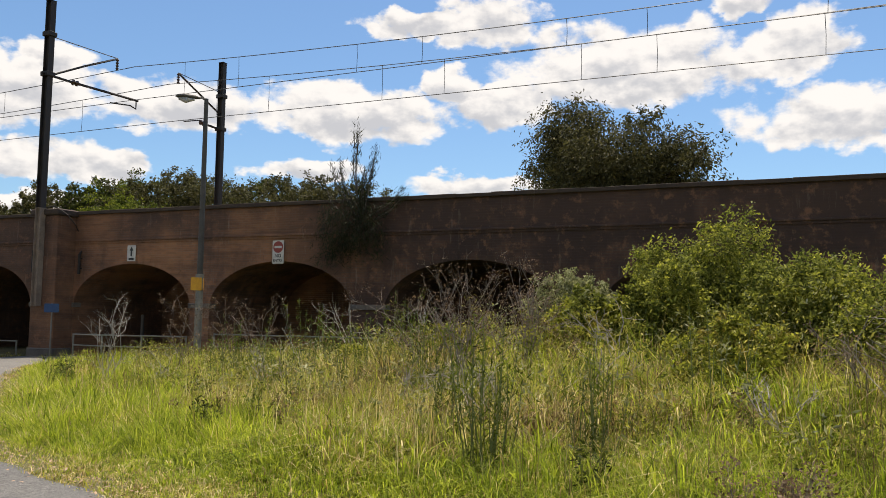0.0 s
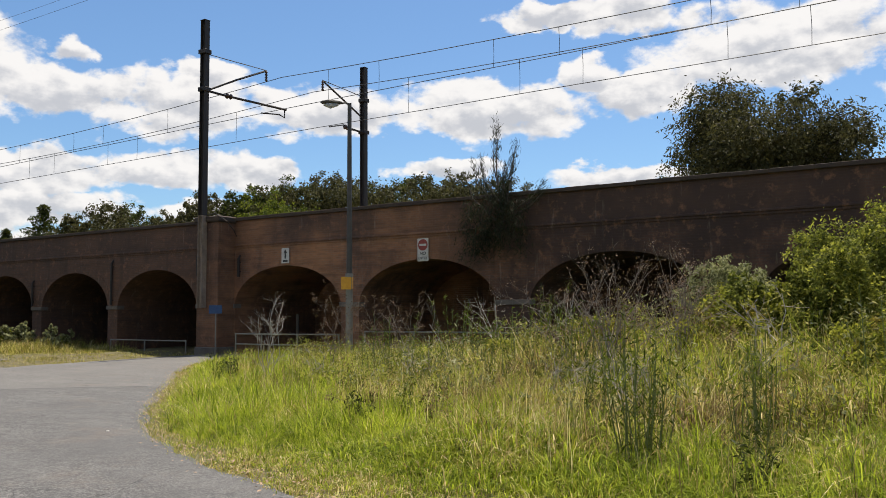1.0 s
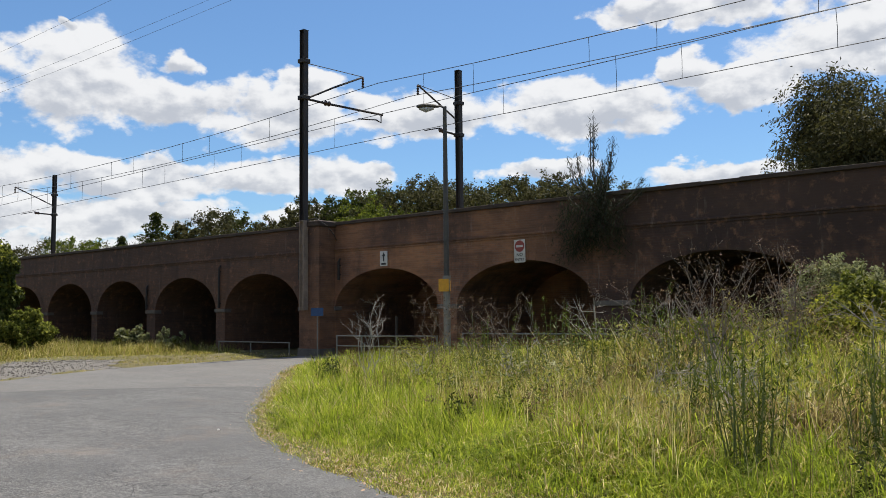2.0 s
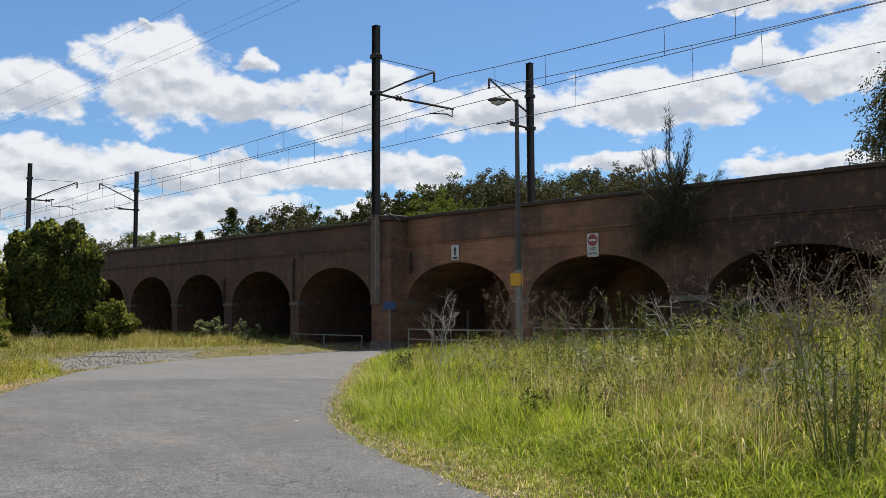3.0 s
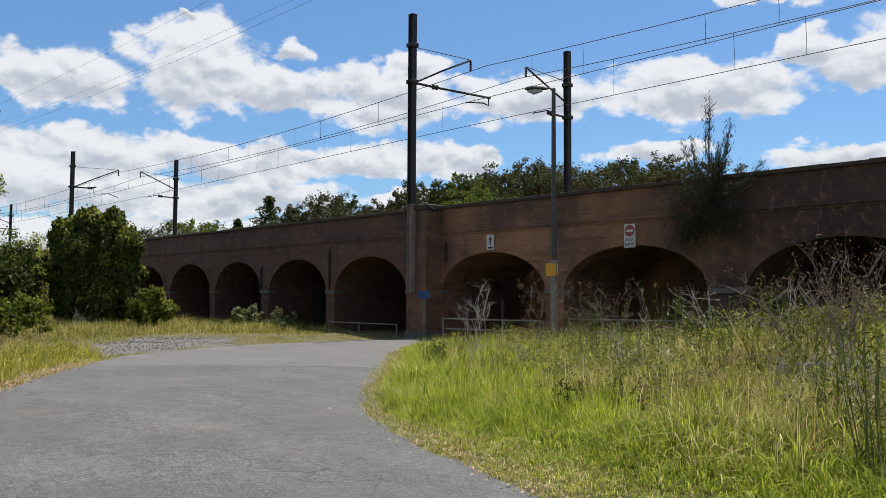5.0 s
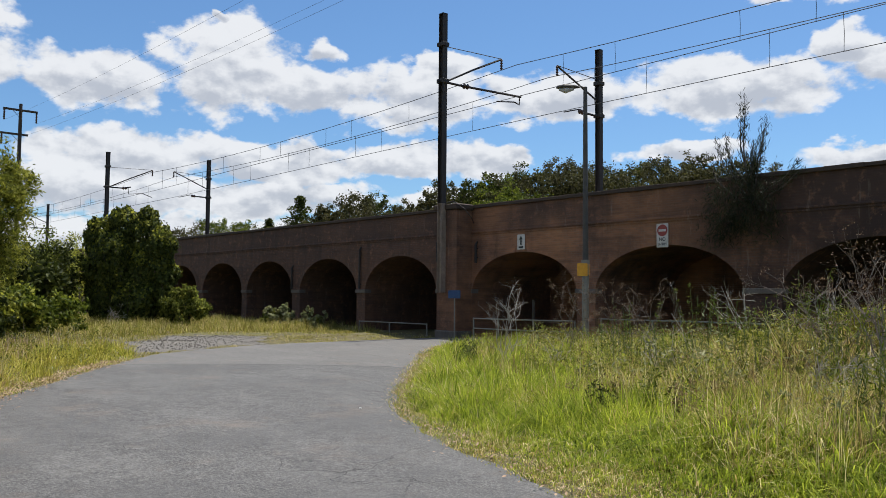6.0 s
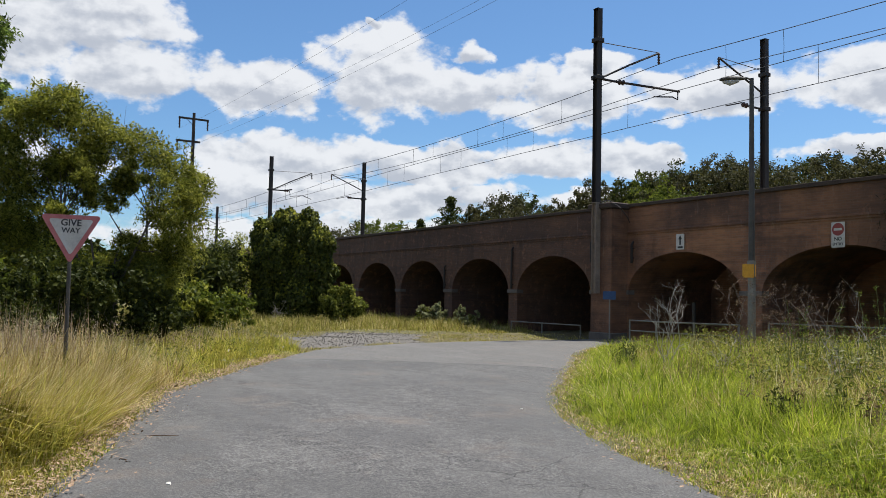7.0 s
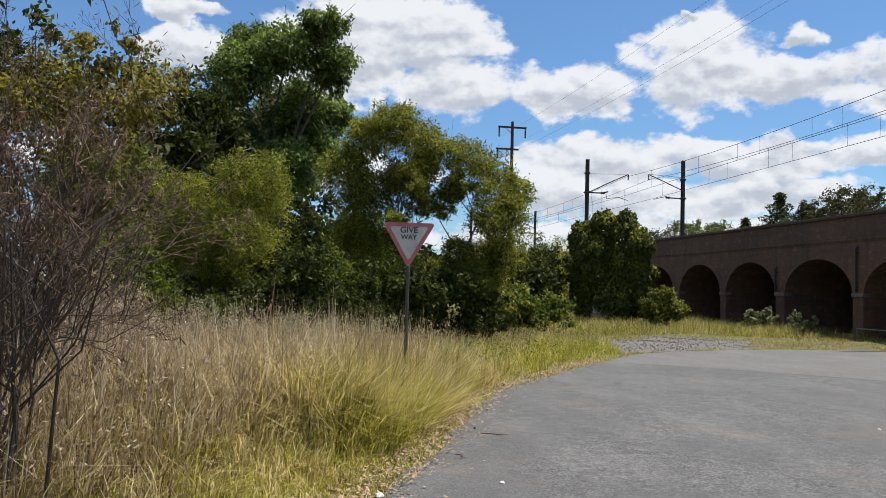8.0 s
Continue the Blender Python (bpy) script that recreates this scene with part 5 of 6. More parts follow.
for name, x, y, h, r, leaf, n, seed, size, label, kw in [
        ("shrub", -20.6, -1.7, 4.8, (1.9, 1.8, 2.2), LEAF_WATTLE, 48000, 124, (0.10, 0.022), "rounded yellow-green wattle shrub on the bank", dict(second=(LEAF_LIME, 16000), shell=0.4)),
        # LEAF_DARK here puts the wattle canopy's shade into the leaf colour
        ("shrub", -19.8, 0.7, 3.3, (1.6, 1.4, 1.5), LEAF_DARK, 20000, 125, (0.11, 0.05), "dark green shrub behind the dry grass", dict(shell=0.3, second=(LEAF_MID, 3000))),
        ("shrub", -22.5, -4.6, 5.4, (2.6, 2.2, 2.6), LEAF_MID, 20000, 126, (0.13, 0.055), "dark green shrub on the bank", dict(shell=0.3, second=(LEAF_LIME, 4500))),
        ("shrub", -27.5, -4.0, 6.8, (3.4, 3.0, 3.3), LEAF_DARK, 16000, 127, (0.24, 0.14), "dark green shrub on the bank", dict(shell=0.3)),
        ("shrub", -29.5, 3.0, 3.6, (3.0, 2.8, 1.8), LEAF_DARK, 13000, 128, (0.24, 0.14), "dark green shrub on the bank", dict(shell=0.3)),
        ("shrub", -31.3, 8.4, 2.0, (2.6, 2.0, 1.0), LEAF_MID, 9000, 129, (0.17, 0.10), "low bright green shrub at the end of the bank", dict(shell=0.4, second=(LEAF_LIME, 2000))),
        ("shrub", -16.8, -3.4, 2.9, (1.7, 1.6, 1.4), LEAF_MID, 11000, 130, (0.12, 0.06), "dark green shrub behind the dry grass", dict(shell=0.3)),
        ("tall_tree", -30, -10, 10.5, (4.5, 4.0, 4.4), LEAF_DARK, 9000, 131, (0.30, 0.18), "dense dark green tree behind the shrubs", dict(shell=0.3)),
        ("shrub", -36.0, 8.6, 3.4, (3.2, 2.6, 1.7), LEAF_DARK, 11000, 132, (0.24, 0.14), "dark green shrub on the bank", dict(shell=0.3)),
        # the next two are darkened likewise, for shade under the wattle
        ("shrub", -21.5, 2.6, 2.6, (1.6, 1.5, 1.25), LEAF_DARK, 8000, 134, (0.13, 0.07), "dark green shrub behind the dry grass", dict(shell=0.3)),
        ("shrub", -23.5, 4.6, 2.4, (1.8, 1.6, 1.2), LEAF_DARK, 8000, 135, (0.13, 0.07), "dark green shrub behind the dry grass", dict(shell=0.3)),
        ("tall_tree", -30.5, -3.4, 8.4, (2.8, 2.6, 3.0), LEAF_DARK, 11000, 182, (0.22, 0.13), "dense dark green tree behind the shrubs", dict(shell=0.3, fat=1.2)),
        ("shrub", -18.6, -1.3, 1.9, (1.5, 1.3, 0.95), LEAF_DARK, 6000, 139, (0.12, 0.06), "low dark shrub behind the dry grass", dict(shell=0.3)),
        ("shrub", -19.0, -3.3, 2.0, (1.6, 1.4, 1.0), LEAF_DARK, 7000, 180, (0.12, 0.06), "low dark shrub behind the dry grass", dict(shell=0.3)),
        # dark leaf colour again standing in for the wattle's shade
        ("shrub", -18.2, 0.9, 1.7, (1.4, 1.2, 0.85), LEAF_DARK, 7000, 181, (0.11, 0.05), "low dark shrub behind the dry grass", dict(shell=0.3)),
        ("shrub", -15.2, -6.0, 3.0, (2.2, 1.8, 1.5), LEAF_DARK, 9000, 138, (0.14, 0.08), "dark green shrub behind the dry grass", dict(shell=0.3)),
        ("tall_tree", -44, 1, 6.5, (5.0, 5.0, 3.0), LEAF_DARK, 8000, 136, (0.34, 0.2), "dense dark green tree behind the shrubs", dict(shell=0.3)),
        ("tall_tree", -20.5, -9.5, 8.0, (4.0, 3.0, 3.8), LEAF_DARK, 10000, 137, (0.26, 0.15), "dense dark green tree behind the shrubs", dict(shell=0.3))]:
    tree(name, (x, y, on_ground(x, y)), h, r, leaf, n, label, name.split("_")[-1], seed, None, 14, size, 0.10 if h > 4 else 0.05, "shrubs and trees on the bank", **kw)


def bare_shrub(at, height, width, stems, mat, label, seed, name="bare_shrub", leaf=None, n_leaf=0, twig=0.006, depth=3, lean=(0, 0), group="bare shrubs", leaf_len=0.032, leaf_wide=0.018):
    """A leafless shrub: stems forking into fine twigs."""
    rng = np.random.default_rng(seed)
    t = thing(name, at, label, "shrub", group)
    ends = []

    def fork(bm, p, d, length, r, level):
        e = p + d * length + Vector(rng.normal(size=3)) * length * 0.08
        if level > 1:
            mid = p + d * length * 0.5 + Vector(rng.normal(size=3)) * length * 0.06
            tube(bm, [p, mid, e], [r, r * 0.8, r * 0.6], 5)
        else:
            tube(bm, [p, e], [r, r * 0.5], 3)
        ends.append((e, r))
        if level:
            for _ in range(rng.integers(2, 5)):
                q = p.lerp(e, rng.uniform(0.35, 1.0))
                nd = (d + Vector(rng.normal(size=3)) * 0.62 + Vector((0, 0, 0.15))).normalized()
                fork(bm, q, nd, length * rng.uniform(0.35, 0.62), max(r * 0.55, twig * 0.5), level - 1)

    for _ in range(stems):
        d = Vector((rng.normal() * width / height * 0.7 + lean[0], rng.normal() * width / height * 0.7 + lean[1], 1)).normalized()
        bm = bmesh.new()
        fork(bm, Vector((rng.normal() * 0.08, rng.normal() * 0.08, -0.1)), d, height * rng.uniform(0.45, 0.7), twig * 2.6, depth)
        part("stem", bm, mat, t)
    if leaf:
        k = rng.integers(0, len(ends), n_leaf)
        pts = np.array([np.array(ends[i][0]) for i in k]) + rng.normal(size=(n_leaf, 3)) * 0.035
        hi = pts[:, 2] > height * 0.25
        ob = new("seed_head", leaves_mesh("seed_head", pts[hi], leaf, leaf_len, leaf_wide, rng, 0.5))
        ob.parent = t
        tagged(ob, kind="stuff")
    return t


# dead shrubs: by the left of the road, and among the weeds of the verge
for x, y, h, w, n, seed, lean in [(-6.7, -1.95, 3.2, 0.45, 6, 141, (0, 0)), (-8.4, -2.5, 3.9, 0.9, 13, 142, (0, 0.1)), (-9.4, -2.9, 3.7, 1.0, 14, 145, (0, 0)), (-10.4, -2.1, 1.8, 1.0, 24, 143, (0, 0)), (-9.3, -3.9, 2.8, 1.8, 20, 144, (0, 0)), (-11.0, -3.0, 2.5, 1.6, 20, 146, (0, 0))]:
    pale = h < 2.7
    bare_shrub((x, y, on_ground(x, y)), h, w, n, GREYTWIG if pale else DARKTWIG, "tangled grey-brown dead shrub in dry grass" if pale else "tangled dark dead shrub in dry grass", seed, twig=0.0052, depth=4, lean=lean,
               leaf=GRASS_SEED if pale else GRASS_DUSK, n_leaf=5000 if pale else 4200, leaf_len=0.07, leaf_wide=0.009)
for x, y, h, w, n, seed in [(-6.3, -1.75, 3.6, 0.35, 3, 411), (-7.3, -2.05, 3.9, 0.6, 4, 412)]:
    bare_shrub((x, y, on_ground(x, y)), h, w, n, DARKSTEM, "bare dark-stemmed sapling in dry grass", seed, "bare_sapling", twig=0.0055, depth=4)
tree("yellowing_tree", (-9.0, -2.45, on_ground(-9.0, -2.45)), 4.3, (1.3, 1.6, 0.75), LEAF_YELLOW, 7500, "small half-dead tree with yellowing leaves", "tree", 147, 3.45, 9, (0.058, 0.033), 0.04, bark=DARKTWIG, shell=0.3, second=(LEAF_OLIVE, 2500), droop=0.9)


def leaning_limb():
    """A thin limb that hangs over the bank, with drooping twigs."""
    rng = np.random.default_rng(148)
    t = thing("leaning_sapling", (-5.6, -2.9, on_ground(-5.6, -2.9)), "thin leaning sapling with drooping twigs over the bank", "sapling")
    bm = bmesh.new()
    path = [Vector((0, 0, -0.1)), Vector((-0.15, 0.3, 2.0)), Vector((-0.1, 1.0, 3.3)), Vector((0.1, 1.6, 3.7)), Vector((0.2, 2.2, 3.75))]
    tube(bm, path, [0.026, 0.02, 0.014, 0.009, 0.004], 6)
    pts = []
    for _ in range(16):
        k = rng.uniform(0.0, 1.0)
        p = path[3].lerp(path[4], k) if rng.random() < 0.6 else path[2].lerp(path[3], k)
        e = p + Vector((rng.normal() * 0.12, rng.normal() * 0.2, -rng.uniform(0.2, 0.62)))
        tube(bm, [p, p.lerp(e, 0.5) + Vector((0.03, 0.03, 0.03)), e], [0.005, 0.004, 0.002], 4)
        pts += [np.array(p.lerp(e, f)) + rng.normal(size=3) * 0.02 for f in rng.uniform(0.3, 1, 5)]
    part("limb", bm, DARKTWIG, t)
    ob = new("foliage", leaves_mesh("foliage", np.array(pts), LEAF_OLIVE, 0.07, 0.022, rng, 1.5))
    ob.parent = t


leaning_limb()
for x, y, h, w, s, seed, lean in [(-15.15, 15.7, 2.3, 0.45, 6, 151, (0, 0)), (-10.0, 18.8, 2.7, 1.0, 4, 152, (-0.35, 0)), (-11.0, 18.0, 1.9, 0.7, 2, 154, (-0.7, 0)), (-5.2, 11.4, 1.15, 0.9, 5, 155, (0.4, 0)),
                                (0.2, 9.3, 1.2, 0.9, 3, 156, (-0.5, 0)), (1.2, 9.6, 1.1, 0.9, 5, 157, (-0.3, 0)), (-43.2, 15.8, 1.7, 0.9, 6, 158, (0, 0)), (-3.4, 10.2, 1.35, 0.8, 5, 159, (-0.5, 0)), (-2.4, 11.2, 1.5, 0.9, 4, 401, (0.5, 0)), (-8.6, 13.2, 1.2, 0.8, 4, 402, (-0.4, 0)), (-7.0, 15.8, 1.7, 1.0, 4, 403, (-0.4, 0)), (1.6, 10.8, 1.7, 1.1, 5, 404, (-0.4, 0)), (-6.2, 14.4, 1.5, 1.0, 4, 405, (0.5, 0)), (-12.4, 14.2, 1.1, 0.7, 4, 406, (0.2, 0))]:
    bare_shrub((x, y, on_ground(x, y)), h, w, s, DEADWOOD, "bleached dead weed stalks standing in the grass", seed, "dead_weed", depth=3, twig=0.0048, lean=lean, group="dead weeds")
for x, y, h, w, s, seed in [(-4.6, 12.2, 2.05, 0.8, 15, 161), (-3.7, 12.6, 2.0, 0.9, 12, 162), (-12.7, 18.0, 2.4, 0.35, 4, 163), (-14.1, 16.9, 2.3, 0.5, 5, 164), (-0.05, 6.5, 0.95, 0.4, 3, 165), (-13.2, 17.6, 1.9, 0.3, 3, 166), (-5.6, 13.0, 1.7, 0.9, 7, 167), (0.9, 10.3, 1.5, 0.9, 7, 168)]:
    bare_shrub((x, y, on_ground(x, y)), h, w, s, GREYTWIG, "dry brown weed stalks with seed heads", seed, "dry_weed", leaf=GRASS_DUSK, n_leaf=1100, depth=3, twig=0.004, group="dry weeds")


for x, y, h, seed in [(-14.8, -2.6, 1.5, 191), (-15.0, -1.7, 1.35, 192), (-15.1, -0.9, 1.4, 193), (-15.3, -0.1, 1.3, 194), (-15.4, 0.7, 1.3, 195), (-14.2, -3.1, 1.6, 196), (-16.3, 1.4, 1.2, 197)]:
    bare_shrub((x, y, on_ground(x, y)), h, 0.55, 9, DEADWOOD, "pale grey weed with downy seed heads behind dry grass", seed, "sage_weed", leaf=LEAF_SAGE, n_leaf=2200, depth=3, twig=0.004, group="pale weeds on the bank", leaf_len=0.06, leaf_wide=0.03)


def fennel(at, height, stems, spread, seed):
    """A clump of upright green weed stalks with thin leaves."""
    rng = np.random.default_rng(seed)
    t = thing("tall_weed", at, "upright clump of dark green weed stalks in grass", "weed", "tall weeds")
    bm, pts = bmesh.new(), []
    for _ in range(stems):
        b = Vector((rng.normal() * spread * 0.5, rng.normal() * spread * 0.5, -0.05))
        e = Vector((b.x * 1.6 + rng.normal() * 0.12, b.y * 1.6 + rng.normal() * 0.12, height * rng.uniform(0.6, 1.05)))
        tube(bm, [b, b.lerp(e, 0.5) + Vector((rng.normal() * 0.03, rng.normal() * 0.03, 0)), e], [0.008, 0.006, 0.003], 5)
        for _ in range(46):
            f = rng.uniform(0.05, 1.0)
            pts.append(np.array(b.lerp(e, f)) + rng.normal(size=3) * 0.035)
    tagged(part("stalk", bm, STALK, t), kind="stuff")
    pts = np.array(pts)
    ob = new("leaves", leaves_mesh("leaves", pts, LEAF_MID, 0.10, 0.014, rng, -0.8))
    ob.parent = t


for x, y, h, s, w, seed in [(-2.75, 8.05, 1.6, 20, 0.22, 171), (-1.85, 8.7, 1.35, 14, 0.25, 172), (-3.9, 9.6, 1.3, 8, 0.3, 173), (-6.6, 12.2, 1.1, 6, 0.3, 174), (-0.6, 10.2, 1.3, 9, 0.3, 175), (-10.5, 13.9, 1.2, 7, 0.3, 300), (-10.8, 15, 1.52, 9, 0.3, 301), (-9.4, 15.3, 1.6, 8, 0.3, 302), (-8.1, 14.3, 1.2, 9, 0.3, 303), (-8.4, 12.9, 1.04, 7, 0.3, 304), (-6.8, 13.3, 1.2, 9, 0.3, 305), (-5.4, 12.4, 1.2, 10, 0.3, 306), (-7.1, 14.8, 1.52, 8, 0.3, 307)]:
    fennel((x, y, on_ground(x, y)), h, s, w, seed)


# ---- grass ----
def grass_mesh(name, xy, out, height, width, lean, mat, rng):
    """Bent blades, three triangles each, leaning outwards from their tufts."""
    n = len(xy)
    base = np.column_stack([xy, ground_height(xy) - 0.02])
    b = out + rng.normal(0, 0.8, n)
    a = b + np.pi / 2 + rng.normal(0, 0.5, n)
    side = np.stack([np.cos(a), np.sin(a), np.zeros(n)], 1)
    bend = np.stack([np.cos(b), np.sin(b), np.zeros(n)], 1) * lean[:, None]
    h, w = height[:, None], width[:, None]
    up = np.array([0, 0, 1.0])
    mid = base + up * h * 0.6 + bend * h * 0.28
    tip = base + up * h * (1 - 0.30 * np.minimum(lean, 2.2))[:, None] + bend * h
    near = np.hypot(xy[:, 0], xy[:, 1]) < 10.5
    v1 = np.stack([base - side * w / 2, base + side * w / 2, mid + side * w * 0.4, mid - side * w * 0.4, tip], 1)[near].reshape(-1, 3)
    v2 = np.stack([base - side * w / 2, base + side * w / 2, tip], 1)[~near].reshape(-1, 3)
    i = np.arange(near.sum()) * 5
    f1 = np.stack([i, i + 1, i + 2, i, i + 2, i + 3, i + 3, i + 2, i + 4], 1).ravel()
    f2 = np.arange(len(v2)) + len(v1)
    flat = np.concatenate([f1, f2])
    return quick_mesh(name, np.concatenate([v1, v2]), flat, np.full(len(flat) // 3, 3), mat)


def tufty(xy, s, seed):
    """0..1: how rank the growth is at a place."""
    x, y = xy[:, 0] + seed * 3.1, xy[:, 1] - seed * 1.7
    return np.clip(0.5 + 0.3 * ripple(x, y, s) + 0.25 * ripple(x + 5, y - 3, s * 2.7), 0, 1)


def tufts(areas, rng, blades, spread):
    """Tuft middles in boxes of the plan, and the blades round them: places, outward turns, each blade's tuft, and how far out in it."""
    mids = np.concatenate([np.column_stack([rng.uniform(x0, x1, n), rng.uniform(y0, y1, n)]) for n, x0, x1, y0, y1 in areas])
    k = np.repeat(np.arange(len(mids)), rng.integers(blades // 2, blades * 3 // 2, len(mids)))
    q = np.sqrt(rng.random(len(k)))
    r = spread * q * rng.uniform(0.5, 1.5, len(mids))[k]
    a = rng.uniform(0, 2 * np.pi, len(k))
    return mids, k, mids[k] + np.column_stack([np.cos(a), np.sin(a)]) * r[:, None], a, q


def lay(name, sel, xy, out, tall, width, lean, mat, rng, label):
    ob = new(name, grass_mesh(name, xy[sel], out[sel], tall[sel], width[sel], lean[sel], mat, rng))
    return tagged(ob, label, "grass", kind="stuff")


def verge_grass():
    """Tall green grass between the road and the viaduct, short along the road's edge."""
    rng = np.random.default_rng(201)
    mids, k, xy, out, q = tufts([(3300, -11, 4, 4, 11.5), (4600, -25, 7, 7, 25.2), (1900, -9.5, 2, 4.5, 9), (900, -17, -6, 7.5, 14)], rng, 38, 0.21)
    d = -edge_distance(xy, VERGE_EDGE)
    rank = (tufty(mids, 1.6, 1) * 0.5 + 0.5 * rng.random(len(mids)))[k]
    ok = (d > 0.02 + 0.14 * rng.random(len(xy))) & (xy[:, 1] < WALL_Y - 0.3) & (xy[:, 0] > -25)
    xy, out, d, rank, k, q = xy[ok], out[ok], d[ok], rank[ok], k[ok], q[ok]
    far = np.hypot(xy[:, 0], xy[:, 1])
    n = len(d)
    mown = rise(xy[:, 0], -10.5, -7.0)          # the strip by the bend is trampled short
    tall = (0.06 + 0.07 * rise(d, 0.2, 0.9) + 0.38 * rise(d - 0.75 * mown, 0.05, 1.0 + 0.8 * mown) + 0.22 * rise(d, 3, 7)) * (0.30 + 1.30 * rank ** 1.6) * rng.uniform(0.55, 1.2, n) * (1.08 - 0.35 * q)
    width = np.clip(0.0015 * far, 0.010, 0.028) * rng.uniform(0.6, 1.4, n)
    lean = (0.15 + 1.15 * q) * rng.uniform(0.5, 1.4, n) * (0.7 + 0.7 * rng.random(len(mids))[k]) * np.where(rng.random(n) < 0.2, 1.6, 1.0)
    kind = (0.62 * tufty(mids, 0.75, 4) + 0.38 * rng.random(len(mids)))[k] + rng.normal(0, 0.09, n) - 0.17 + 0.20 * rise(d, 2.6, 4.8)
    edge = (1 - rise(d, 0.1, 0.5 + 0.9 * mown)) * (0.45 + 0.55 * mown)
    brown = (kind > 0.70) & (edge < 0.6)
    dry = ~brown & ((kind > 0.60) | (rng.random(n) < 0.07 + 0.50 * edge))
    lush = ~brown & ~dry & (kind < 0.52)
    rest = ~(brown | dry | lush)
    weedy = rest & (rng.random(n) < 0.85 * rise(d, 2.8, 5.0))
    green = rest & ~weedy
    lay("weedy_grass", weedy, xy, out, tall, width, lean, GRASS_WEED, rng, "dull olive weeds and grass before the viaduct")
    lay("verge_grass", green, xy, out, tall, width, lean, GRASS_GREEN, rng, "tall yellow-green grass on the verge")
    lay("lush_verge_grass", lush, xy, out, tall, width, lean, GRASS_LUSH, rng, "lush bright green tufts of grass on the verge")
    lay("dry_verge_grass", dry, xy, out, tall * 1.1, width * 0.8, lean, GRASS_DRY, rng, "straw-coloured dead blades among the green grass")
    lay("brown_verge_grass", brown, xy, out, tall * 0.85, width * 0.8, lean * 1.5, GRASS_BROWN, rng, "matted brown dead tufts among the green grass")


def bank_grass():
    """Dry, seeding grass on the other side of the road."""
    rng = np.random.default_rng(202)
    mids, k, xy, out, q = tufts([(4100, -16, -4.5, -4, 4.5), (1700, -27, -10, -3, 10), (1500, -12, -4, -3.5, 2.5)], rng, 34, 0.18)
    d = edge_distance(xy, BANK_EDGE)
    rank = (tufty(mids, 1.2, 2) * 0.55 + 0.45 * rng.random(len(mids)))[k]
    ok = (d > 0.03 + 0.18 * rng.random(len(xy))) & (np.hypot(xy[:, 0], xy[:, 1]) > 2.5)
    xy, out, d, rank, k, q = xy[ok], out[ok], d[ok], rank[ok], k[ok], q[ok]
    far = np.hypot(xy[:, 0], xy[:, 1])
    n = len(d)
    low = rise(-xy[:, 0], 16.0, 20.0)
    tall = (0.06 + 0.26 * rise(d, 0.2, 0.8) + 0.22 * rise(d, 0.6, 1.4) + (0.62 - 0.40 * low) * rise(d + 1.5 * rise(-xy[:, 0], 8.0, 10.5) * rise(d, 0.1, 0.5), 1.2, 2.4)) * (0.42 + 0.85 * rank) * rng.uniform(0.5, 1.2, n) * (1.08 - 0.3 * q) * (1 + 0.22 * rise(-xy[:, 0], 8.5, 10.0) * (1 - low) * (1 - rise(d, 1.2, 2.4)))
    width = np.clip(0.0016 * far, 0.009, 0.026) * rng.uniform(0.6, 1.3, n)
    lean = (0.12 + 1.0 * q) * rng.uniform(0.5, 1.4, n) * (0.6 + 0.8 * rng.random(len(mids))[k])
    u = (0.6 * tufty(mids, 0.8, 6) + 0.4 * rng.random(len(mids)))[k] + rng.normal(0, 0.1, n)
    green = u < (0.33 + 0.34 * (1 - rise(d, 0.5, 2.6))) * (1 - 0.35 * rise(-xy[:, 0], 8.5, 11.0) * (1 - low)) + 0.30 * low
    seed = ~green & (rng.random(n) < 0.35) & (d > 1.6) & (u > 0.42)
    # browner blades near the dead shrubs stand in for their shade
    dark = (rng.random(n) < 0.38 * rise(-xy[:, 1], -0.1, 1.2) * rise(xy[:, 0], -10.5, -8.5)) & (d > 0.7)
    green, seed = green & ~dark, seed & ~dark
    dry = ~(green | seed | dark)
    lay("shade_toned_grass", dark, xy, out, tall * 0.95, width, lean, GRASS_BROWN, rng, "brown grass imitating shade under the dead shrubs")
    fresh = green & (rng.random(n) < 0.35)
    lay("green_bank_grass", fresh, xy, out, tall * 0.85, width, lean, GRASS_GREEN, rng, "green blades at the foot of the dry grass")
    lay("yellowing_bank_grass", green & ~fresh, xy, out, tall * 0.9, width, lean, GRASS_YELLOW, rng, "yellowing tufts of grass near the road")
    lay("dry_bank_grass", dry, xy, out, tall, width, lean, GRASS_DRY, rng, "tall straw-coloured dry grass on the bank")
    lay("seeding_bank_grass", seed, xy, out, tall * 1.22, width * 1.1, lean * 0.45, GRASS_SEED, rng, "purplish-brown seeding grass stalks on the bank")


